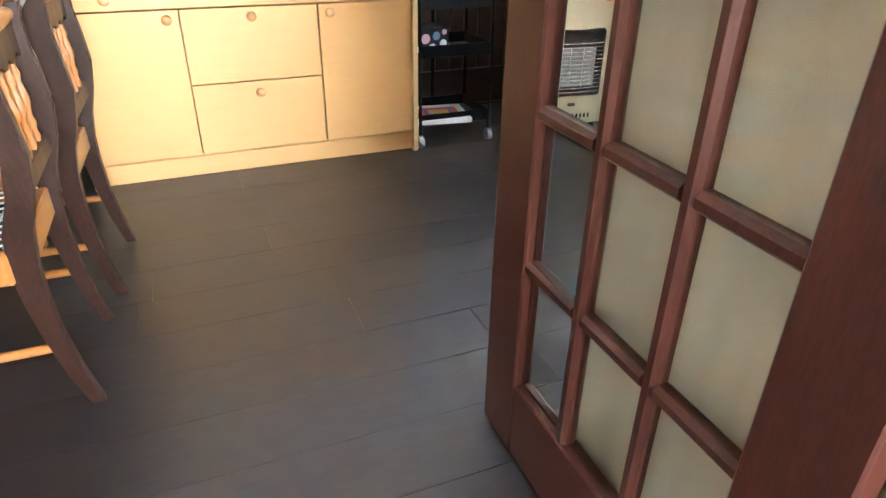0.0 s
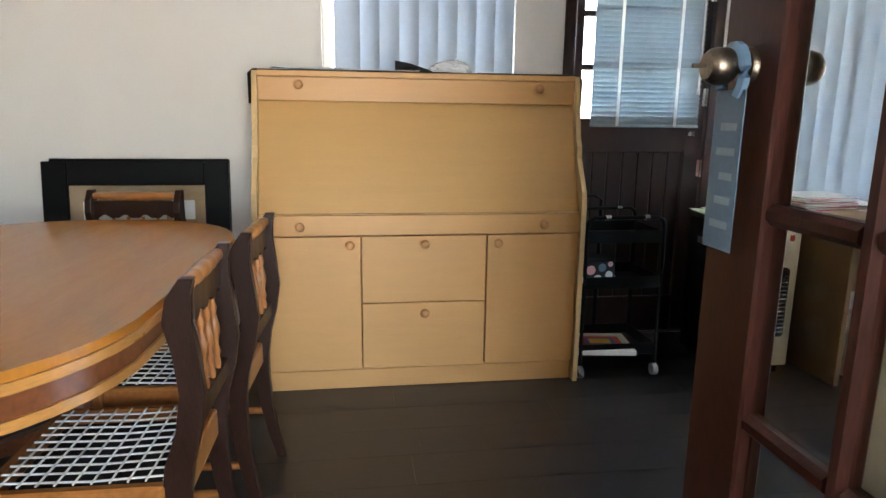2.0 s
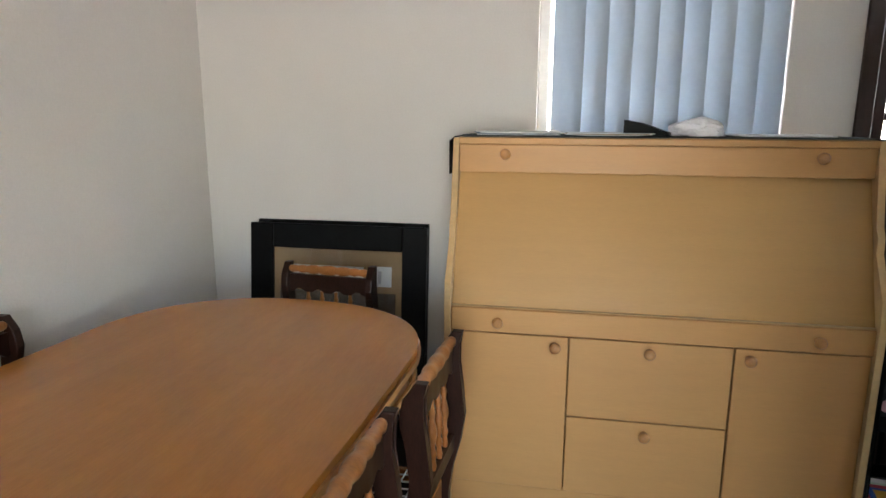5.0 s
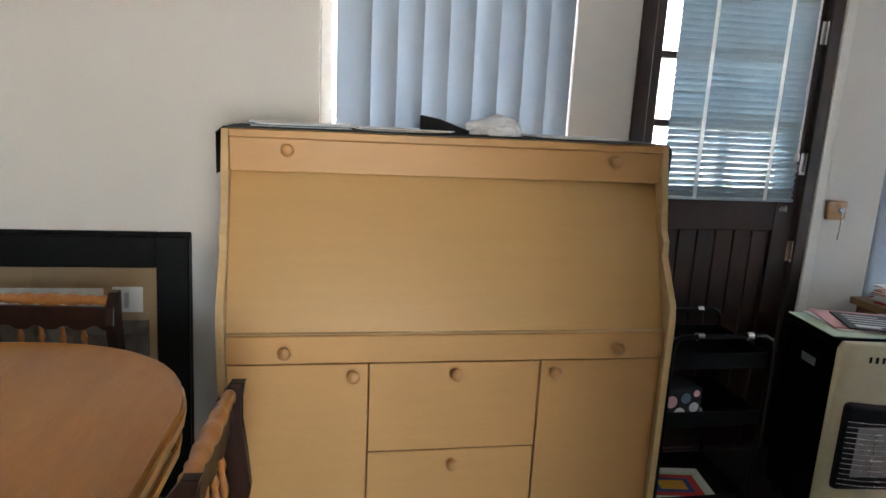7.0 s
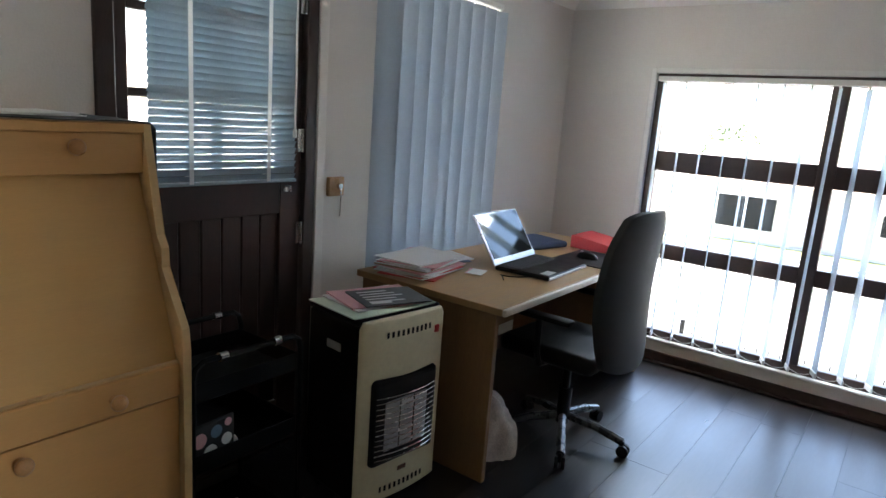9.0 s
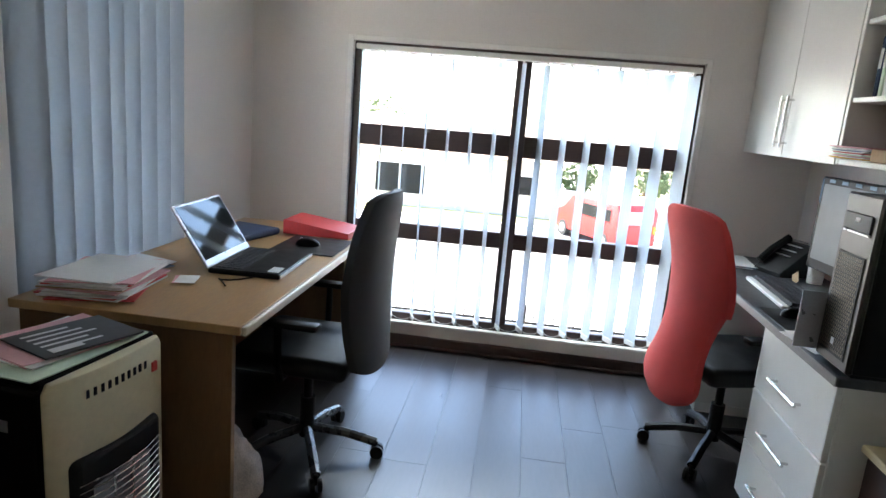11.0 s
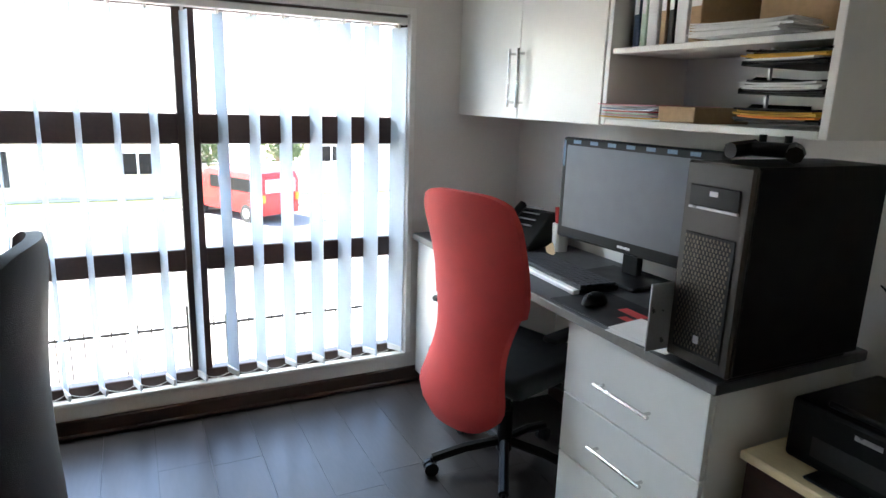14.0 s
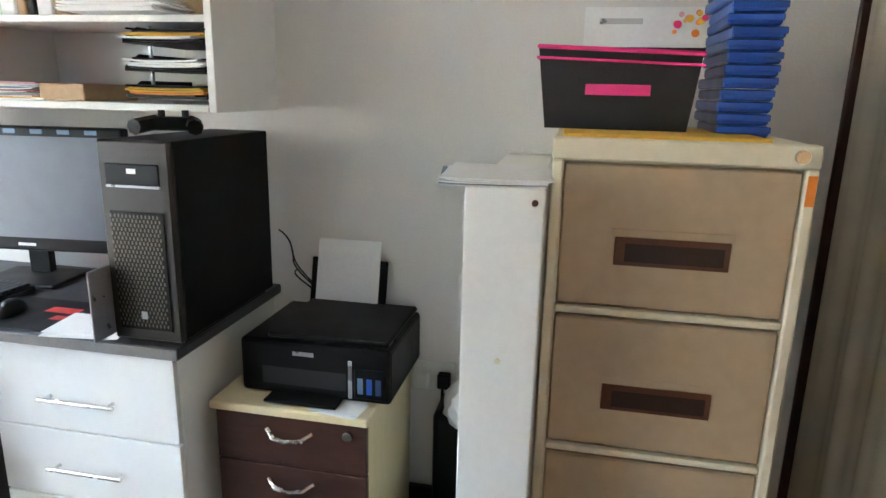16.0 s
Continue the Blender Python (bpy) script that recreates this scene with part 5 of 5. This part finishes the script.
add_cyl(bm, (0.01, 0, 0.03), (0.02, 0.01, 0.19), 0.012)
part("pen", bm, REDP, pt)
nt = thing("sticky_note", 3.72, 0.0, 0.8, 0, "pale pink paper note standing against the monitor", "note")
nt.matrix_basis = pose(3.83, -0.1, 0.79, 8, 35, 8)
box("note", (-0.025, 0.0, 0), (0.025, 0.0012, 0.05), CARDBOARD, nt, 0)

# pedestal and printer
pd = thing("drawer_pedestal", 2.466, -0.115, 0, 0, "pale wood pedestal with dark brown drawers", "drawers")
box("carcase", (-0.215, -0.235, 0.03), (0.215, 0.205, 0.56), PINE, pd, 0.002)
box("top", (-0.224, -0.24, 0.561), (0.224, 0.243, 0.585), PINE, pd, 0.004)
for z0, z1 in ((0.41, 0.556), (0.25, 0.405), (0.045, 0.245)):
    d = box("drawer_front", (-0.214, 0.206, z0), (0.214, 0.226, z1), WENGE, pd, 0.002)
    bm = bmesh.new()
    zc = z1 - 0.055
    add_tube(bm, [(-0.065, 0.227, zc + 0.014), (-0.04, 0.247, zc), (0, 0.252, zc - 0.004), (0.04, 0.247, zc), (0.065, 0.227, zc + 0.014)], 0.006, 8)
    part("handle", bm, CHROME, d, "bow shaped steel handle")
bm = bmesh.new()
add_cyl(bm, (-0.165, 0.226, 0.525), (-0.165, 0.238, 0.525), 0.013, seg=16)
part("lock", bm, CHROME, pd)
for s in (-1, 1):
    for y in (-0.2, 0.17):
        bm = bmesh.new()
        add_cyl(bm, (s * 0.18 - 0.01, y, 0.0155), (s * 0.18 + 0.01, y, 0.0155), 0.0155)
        part("castor", bm, BLACK, pd)
pr_ = thing("printer", 2.42, -0.12, 0.586, 0, "black inkjet printer with ink tank windows", "printer")
bm = bmesh.new()
add_box(bm, (-0.215, -0.17, 0.0), (0.215, 0.165, 0.155), 0.012, seg=2)
part("body", bm, BLACK, pr_)
box("scanner_lid", (-0.205, -0.165, 0.156), (0.14, 0.15, 0.172), BLACK, pr_, 0.005)
box("control_panel", (-0.21, -0.1, 0.1565), (-0.145, 0.1, 0.164), BLACKMETAL, pr_, 0.002)
for k in range(4):
    box("button", (-0.19, 0.06 - k * 0.035, 0.1642), (-0.165, 0.07 - k * 0.035, 0.166), SILVER, pr_, 0.001)
box("tank_window", (-0.2, 0.1655, 0.015), (-0.115, 0.171, 0.1), BLACKMETAL, pr_, 0.003)
for k, m_ in enumerate((BLUEP, BLUEPLASTIC, PALEBLUE)):
    box("ink_level", (-0.19 + k * 0.025, 0.1712, 0.03), (-0.175 + k * 0.025, 0.1718, 0.075), m_, pr_, 0)
box("steel_strip", (-0.108, 0.1655, 0.012), (-0.098, 0.17, 0.12), SILVER, pr_, 0.001)
box("maker_mark", (0.0, 0.1655, 0.118), (0.06, 0.1662, 0.13), SILVER, pr_, 0)
box("output_slot", (-0.09, 0.1655, 0.03), (0.15, 0.1665, 0.08), RUBBER, pr_, 0)
box("output_tray", (-0.085, 0.166, 0.005), (0.12, 0.23, 0.013), BLACK, pr_, 0.003)
rm_ = Matrix.Translation((0.025, -0.15, 0.155)) @ Matrix.Rotation(radians(14), 4, "X")
box("rear_tray", (-0.13, -0.006, 0), (0.12, 0.0, 0.15), BLACK, pr_, 0.003, m=rm_)
box("sheet", (-0.105, 0.001, 0.0), (0.1, 0.003, 0.21), PAPER, pr_, 0, "white sheets in the rear tray", m=rm_)
sheaf(2.34, 0.085, 0.586, -6, 0.14, 0.08, [PAPER, PAPER], "white paper slip on a pedestal", seed=60, thick=0.001)
bm = bmesh.new()
for k in range(3):
    add_tube(bm, [(2.69 - 0.03 * k - 0.065 * (1 - math.cos(i * 0.2)) - 0.02 * math.sin(i * 0.5 + k), S + 0.03 + 0.014 * k, 0.96 - 0.06 * k - 0.22 * (i / 15) ** (1.3 + 0.4 * k)) for i in range(16)], 0.0025, 6)
tagged(part("cable", bm, BLACK), "tangle of black cables down the wall behind a printer", "cable")
soc = setting(new("wall_socket_trim"), "white wall socket plate", "socket")
soc.matrix_basis = pose(2.17, S, 0.5)
box("plate", (-0.07, 0, -0.05), (0.07, 0.012, 0.05), LAMINATE_W, soc, 0.003)
for s in (-1, 1):
    box("plug", (s * 0.035 - 0.02, 0.0125, -0.03), (s * 0.035 + 0.02, 0.045, 0.02), LAMINATE_W if s > 0 else BLACK, soc, 0.004)
bm = bmesh.new()
add_tube(bm, [(2.135, S + 0.05, 0.48), (2.14, S + 0.06, 0.3), (2.1, S + 0.07, 0.15), (2.12, S + 0.1, 0.06)], 0.005, 6)
tagged(part("power_cable", bm, BLACK), "black power cable hanging from a wall socket", "cable")
bag = cloth_heap("black_bag", 2.1, -0.1, 0, 0.1, 0.14, 0.13, BLACKFAB, "black fabric bag on the floor", "bag", 12)
grb = thing("storage_bin", 2.06, -0.26, 0, 0, "grey plastic bin with white cloth on top", "bin")
bm = bmesh.new()
add_box(bm, (-0.09, -0.08, 0), (0.08, 0.08, 0.46), 0.02, seg=2)
part("bin", bm, BLACKMETAL, grb)
cloth_heap("white_cloth", 2.03, -0.2, 0.461, 0.07, 0.1, 0.1, PAPER, "white cloth bundled on a bin", "cloth", 15)

# narrow white bookcase and filing cabinet
wb = thing("bookcase", 1.89, 0.03, 0, 0, "narrow white painted chipboard bookcase, open side to the window", "bookcase")
box("front_panel", (-0.073, 0.352, 0), (0.073, 0.37, 1.24), WHITEPAINT, wb, 0.003)
box("rear_panel", (-0.073, -0.37, 0), (0.073, -0.352, 1.24), WHITEPAINT, wb, 0.003)
box("back_board", (-0.073, -0.351, 0), (-0.06, 0.351, 1.235), WHITEPAINT, wb, 0.002)
for z in (0.06, 0.42, 0.8, 1.215):
    box("board", (-0.059, -0.351, z), (0.072, 0.351, z + 0.018), WHITEPAINT, wb, 0.002)
for x, z in ((0.0, 0.905), (-0.055, 1.215), (0.0, 0.25)):
    bm = bmesh.new()
    add_cyl(bm, (x, 0.3695, z), (x, 0.3725, z), 0.006)
    part("screw_cap", bm, CREAM if z < 1 else BROWNPLASTIC, wb)
sheaf(1.925, 0.25, 1.2355, 8, 0.2, 0.26, [PAPER, PALEBLUE, PAPER, PAPER, PAPER], "white papers overhanging the top of the bookcase", seed=70)
fc = thing("filing_cabinet", 1.58, -0.01, 0, 0, "cream and tan steel four-drawer filing cabinet", "filing cabinet")
FW = 0.233
bm = bmesh.new()
add_box(bm, (-FW, -0.32, 0.0), (FW, 0.285, 1.326), 0.005)
part("body", bm, CREAM2, fc)
for nm, lo, hi in (("front_edge", (-FW, 0.2855, 0), (-FW + 0.022, 0.318, 1.285)), ("front_edge", (FW - 0.022, 0.2855, 0), (FW, 0.318, 1.285)), ("top_edge", (-FW, 0.2855, 1.286), (FW, 0.32, 1.328))):
    box(nm, lo, hi, CREAM2, fc, 0.004)
for k in range(4):
    z1 = 1.283 - k * 0.306
    z0 = z1 - 0.288
    d = box("drawer_front", (-FW + 0.024, 0.2855, z0 + 0.006), (FW - 0.024, 0.31, z1 - 0.003), TANSTEEL, fc, 0.004)
    if k < 3:
        box("divider", (-FW + 0.0225, 0.2855, z0 - 0.012), (FW - 0.0225, 0.316, z0 + 0.001), CREAM2, fc, 0.003)
    zc = z1 - 0.168
    box("handle_recess", (-0.105, 0.3105, zc - 0.028), (0.105, 0.3135, zc + 0.028), BROWNPLASTIC, d, 0.002)
    # handle hollow is flat; its inner shade is a darker plate
    box("recess_shadow_pocket", (-0.095, 0.3137, zc - 0.02), (0.085, 0.3145, zc + 0.016), mat("recess_shadow_brown", (0.03, 0.012, 0.008), 0.5), d, 0.001)
    box("label_holder", (-0.112, 0.3105, zc + 0.03), (0.112, 0.3125, zc + 0.044), TANSTEEL, d, 0.001)
bm = bmesh.new()
add_cyl(bm, (-FW + 0.035, 0.32, 1.308), (-FW + 0.035, 0.332, 1.308), 0.012, seg=16)
part("lock", bm, CHROME, fc)
box("orange_sticker", (-FW + 0.003, 0.3185, 1.22), (-FW + 0.019, 0.3192, 1.275), ORANGEP, fc, 0)
ye = thing("envelope", 1.62, 0.12, 1.3265, 2, "flat yellow envelope on the filing cabinet", "envelope")
box("envelope", (-0.19, -0.16, 0), (0.18, 0.17, 0.008), YELLOWP, ye, 0.002)
fb = thing("fabric_box", 1.69, 0.03, 1.335, 0, "black fabric storage box with magenta piping and handle", "box")
bm = bmesh.new()
a = [(-0.143, -0.13), (0.154, -0.13), (0.154, 0.11), (-0.143, 0.11)]
lo_ = [bm.verts.new((x * 0.97, y * 0.95, 0)) for x, y in a]
hi_ = [bm.verts.new((x * 1.1, y * 1.02, 0.165)) for x, y in a]
in_ = [bm.verts.new((x * 1.05, y * 0.97, 0.165)) for x, y in a]
dn_ = [bm.verts.new((x * 0.93, y * 0.9, 0.01)) for x, y in a]
bm.faces.new(lo_[::-1])
bm.faces.new(dn_)
for i in range(4):
    j = (i + 1) % 4
    for p, q in ((lo_, hi_), (hi_, in_), (in_, dn_)):
        bm.faces.new((p[i], p[j], q[j], q[i]))
part("body", bm, BLACKFAB, fb)
bm = bmesh.new()
rim = [(x * 1.1, y * 1.02, 0.166 - (0.012 if y > 0 and x < 0 else 0)) for x, y in a]
add_tube(bm, rim + [rim[0]], 0.005, 6)
part("piping", bm, PINKBAND, fb, "magenta piping")
bm = bmesh.new()
add_tube(bm, [(p[0] * 1.01, p[1] * 1.01, p[2] - 0.022) for p in rim + [rim[0]]], 0.003, 6)
part("lower_piping", bm, PINKBAND, fb, "magenta piping")
box("handle", (-0.06, 0.1125, 0.07), (0.07, 0.1175, 0.092), PINKBAND, fb, 0.001, "magenta ribbon handle")
rnd = random.Random(9)
for k in range(15):
    t_ = thing("plastic_tray", 1.435 + rnd.uniform(-0.005, 0.005), 0.03 + rnd.uniform(-0.008, 0.008), 1.328 + 0.024 * k, rnd.uniform(-2, 2), "blue plastic document tray in a tall stack", "tray", "stacked blue trays")
    box("body", (-0.045, -0.16, 0), (0.055, 0.1, 0.0225), BLUEPLASTIC, t_, 0.004)
    box("lip", (-0.047, 0.1005, 0.008), (0.057, 0.106, 0.0215), BLUEPLASTIC, t_, 0.002)
    if k == 3:
        box("paper", (-0.05, -0.15, 0.0226), (0.05, 0.108, 0.0238), PAPER, t_, 0)
cd = thing("poster_card", 1.6, -0.25, 1.328, 0, "white card with orange flowers standing on the filing cabinet", "card")
cm = Matrix.Rotation(radians(12), 4, "X")
box("card", (-0.17, 0, 0), (0.17, 0.003, 0.31), PAPER, cd, 0, m=cm)
rnd = random.Random(3)
for k in range(14):
    bm = bmesh.new()
    cx, cz, r = -0.09 + rnd.uniform(-0.05, 0.04), 0.27 + rnd.uniform(-0.03, 0.025), rnd.uniform(0.005, 0.011)
    add_cyl(bm, cm @ Vector((cx, 0.003, cz)), cm @ Vector((cx, 0.0036 + 0.0001 * k, cz)), r, seg=10)
    part("flower", bm, (ORANGEP, YELLOWP, PINKP, PINKBAND)[k % 4], cd)
box("print_line", (0.02, 0.0032, 0.265), (0.13, 0.0038, 0.28), SILVER, cd, 0, m=cm)

# boxes in the passage
rnd = random.Random(12)
for i in range(3):
    for k in range(5):
        b_ = thing("archive_box", -0.78 + 0.36 * i + rnd.uniform(-0.01, 0.01), -2.1 + rnd.uniform(-0.02, 0.02), 0.253 * k + 0.001, rnd.uniform(-2, 2), "white cardboard archive box in a stack", "box", "archive boxes")
        box("body", (-0.165, -0.2, 0), (0.165, 0.2, 0.21), CARDBOARD if (i + k) % 3 == 0 else WHITEPAINT, b_, 0.004)
        box("lid", (-0.172, -0.207, 0.2105), (0.172, 0.207, 0.25), WHITEPAINT, b_, 0.004)
        box("label", (-0.06, 0.2005, 0.08), (0.06, 0.2015, 0.15), (PINKP, PALEBLUE, PAPER)[k % 3], b_, 0)

# ---- outside ----
gz = -2.7
setting(box("ground", (-300, -300, gz - 0.3), (600, 300, gz), PAVING, bevel=0), "pale sunlit paving and ground", "ground")
setting(box("road", (14.0, -120, gz - 0.05), (25.5, 120, gz + 0.004), ASPHALT, bevel=0), "sun-bleached asphalt road", "road")
setting(box("lawn_ground", (25.7, -60, gz - 0.05), (28.0, 60, gz + 0.08), GRASS, bevel=0.02), "strip of dry grass beside the road", "grass")
setting(box("kerb", (25.5, -60, gz - 0.05), (25.7, 60, gz + 0.12), PAVING, bevel=0.02), "concrete kerb", "kerb")
setting(box("wall_foundation", (W - 0.16, -2.9, gz - 0.1), (E + 0.16, N + 0.16, -0.121), HOUSEWALL, bevel=0), "plastered lower storey of the house")


def house(x, y, w, h, label, gates):
    root = thing("house", x, y, gz, 0, label, "house", "houses across the street")
    box("wall", (0, -w / 2, 0), (5, w / 2, h), HOUSEWALL, root, 0.01)
    bm = bmesh.new()
    add_prism(bm, [(-0.6, h), (5.6, h), (2.5, h + 1.5)], "y", -w / 2 - 0.4, w / 2 + 0.4)
    part("roof", bm, ROOFTILE, root)
    for k, (a, b, z0, z1) in enumerate(gates):
        wn_ = box("window" if z0 > 0.2 else "garage_door", (-0.06, a, z0), (-0.002, b, z1), BLACK if k % 2 == 0 else SILVER, root, 0.01)
        box("frame", (-0.1, a - 0.06, z1), (-0.001, b + 0.06, z1 + 0.08), TRIM_WHITE, wn_, 0.01)
        box("glazing_bar", (-0.09, (a + b) / 2 - 0.04, z0), (-0.0605, (a + b) / 2 + 0.04, z1), TRIM_WHITE, wn_, 0.005)
    return root


house(29, 4.2, 8.5, 2.4, "cream plastered bungalow with dark windows", [(-3.6, -2.4, 0.9, 1.7), (-1.1, 0.5, 0.05, 1.9), (1.2, 3.4, 0.5, 1.8)])
house(31, -9, 9.0, 2.3, "cream plastered bungalow behind a low wall", [(1.4, 2.6, 0.9, 1.8), (-1.2, 0.2, 0.9, 1.8), (-3.4, -2.2, 0.9, 1.8)])
gw = thing("garden_wall", 28.3, -6.0, gz, 0, "low cream plastered garden wall", "wall")
box("wall", (-0.1, -9, 0), (0.1, 5.6, 1.3), HOUSEWALL, gw, 0.01)
box("coping", (-0.14, -9, 1.301), (0.14, 5.6, 1.36), PAVING, gw, 0.01)

van = thing("van", 24.2, -1.9, gz + 0.005, 0, "red parked van with pale window", "van", )
bm = bmesh.new()
add_prism(bm, [(-2.0, 0.28), (2.0, 0.28), (2.05, 0.7), (1.9, 0.95), (1.3, 1.05), (0.95, 1.55), (0.7, 1.62), (-1.85, 1.62), (-2.02, 1.4)], "x", -0.8, 0.8, 0.06)
bmesh.ops.rotate(bm, verts=bm.verts[:], cent=(0, 0, 0), matrix=Matrix.Rotation(radians(-62), 3, "Z"))
part("body", bm, REDCAR, van, smooth=True)
vm = Matrix.Rotation(radians(-62), 4, "Z")
box("rear_window", (-0.6, -2.06, 1.0), (0.6, -1.98, 1.42), SILVER, van, 0.02, m=vm)
for s in (-1, 1):
    box("side_window", (s * 0.805 - 0.01, -1.6, 1.0), (s * 0.805 + 0.01, 0.6, 1.42), BLACK, van, 0.005, m=vm)
    box("tail_light", (s * 0.68 - 0.06, -2.06, 0.7), (s * 0.68 + 0.06, -2.0, 0.95), ORANGEP, van, 0.01, m=vm)
    for y in (-1.3, 1.3):
        bm = bmesh.new()
        add_cyl(bm, vm @ Vector((s * 0.62, y, 0.3)), vm @ Vector((s * 0.82, y, 0.3)), 0.3, seg=20)
        wl = part("wheel", bm, RUBBER, van)
        bm = bmesh.new()
        add_cyl(bm, vm @ Vector((s * 0.8, y, 0.3)), vm @ Vector((s * 0.83, y, 0.3)), 0.17, seg=16)
        part("rim", bm, SILVER, wl)

fn = thing("metal_fence", 10.2, 0.9, gz, 0, "steel palisade fence in front of the house", "fence")
for z in (0.3, 1.1):
    box("rail", (-0.015, -2.4, z), (0.015, 2.4, z + 0.035), BLACKMETAL, fn, 0.004)
for k in range(33):
    y = -2.4 + 0.15 * k
    bm = bmesh.new()
    add_cyl(bm, (-0.024, y, 0), (-0.024, y, 1.25), 0.009, seg=6)
    part("bar", bm, BLACKMETAL, fn)
for y in (-2.4, 0.0, 2.4):
    box("post", (-0.03, y - 0.03, 0), (0.03, y + 0.03, 1.4), BLACKMETAL, fn, 0.004)


def tree(x, y, h, seed):
    rnd = random.Random(seed)
    root = thing("tree", x, y, gz, 0, "leafy green garden tree", "tree", "garden trees")
    bm = bmesh.new()
    add_cyl(bm, (0, 0, 0), (0, 0, h * 0.5), 0.13, 0.07)
    for k in range(6):
        a = k * 1.05
        add_cyl(bm, (0, 0, h * (0.35 + 0.03 * k)), (math.cos(a) * h * 0.28, math.sin(a) * h * 0.28, h * (0.62 + 0.05 * (k % 3))), 0.05, 0.015)
    part("trunk", bm, BARK, root)
    bm = bmesh.new()
    for k in range(900):
        d = Vector((rnd.gauss(0, 1), rnd.gauss(0, 1), rnd.gauss(0, 0.8))).normalized() * (h * 0.36) * rnd.uniform(0.35, 1.0) ** 0.5
        if noise.noise(d * 1.3 + Vector((seed, 0, 0))) < -0.12:
            continue
        c = Vector((0, 0, h * 0.72)) + d
        q = Euler((rnd.uniform(0, 6), rnd.uniform(0, 6), rnd.uniform(0, 6))).to_matrix()
        s = rnd.uniform(0.08, 0.16)
        vs = [bm.verts.new(c + q @ Vector(p)) for p in ((-s, 0, 0), (0, -s * 0.5, 0.02), (s, 0, 0), (0, s * 0.5, 0.02))]
        bm.faces.new(vs)
    part("crown", bm, LEAF, root)


tree(28.8, -1.2, 2.6, 3)
tree(30, -4.5, 2.8, 8)
tree(36, 9, 4.5, 5)

# ---- floor planks ----
pw_, pl_ = 0.19, 1.28
mesh_cache = {}
rnd = random.Random(20)
fl = bpy.data.objects["floor"]
row = 0
y = -2.76
while y < N:
    y1 = min(y + pw_, N)
    x = W - rnd.uniform(0, pl_)
    while x < E:
        a0, a1 = max(x, W), min(x + pl_, E)
        if a1 - a0 > 0.03 and not (y < S - 0.14 and a0 > 2.6):
            key = (round(a1 - a0, 3), round(y1 - y, 3))
            if key not in mesh_cache:
                bm = bmesh.new()
                add_box(bm, (0.0006, 0.0006, -0.0075), (key[0] - 0.0006, key[1] - 0.0006, 0), 0)
                me = bpy.data.meshes.new("plank")
                bm.to_mesh(me)
                bm.free()
                me.materials.append(FLOORWOOD)
                mesh_cache[key] = me
            p = new("plank", mesh_cache[key])
            p.location = (a0, y, rnd.uniform(-0.0004, 0.0))
            p.parent = fl
        x += pl_
    y = y1
    row += 1
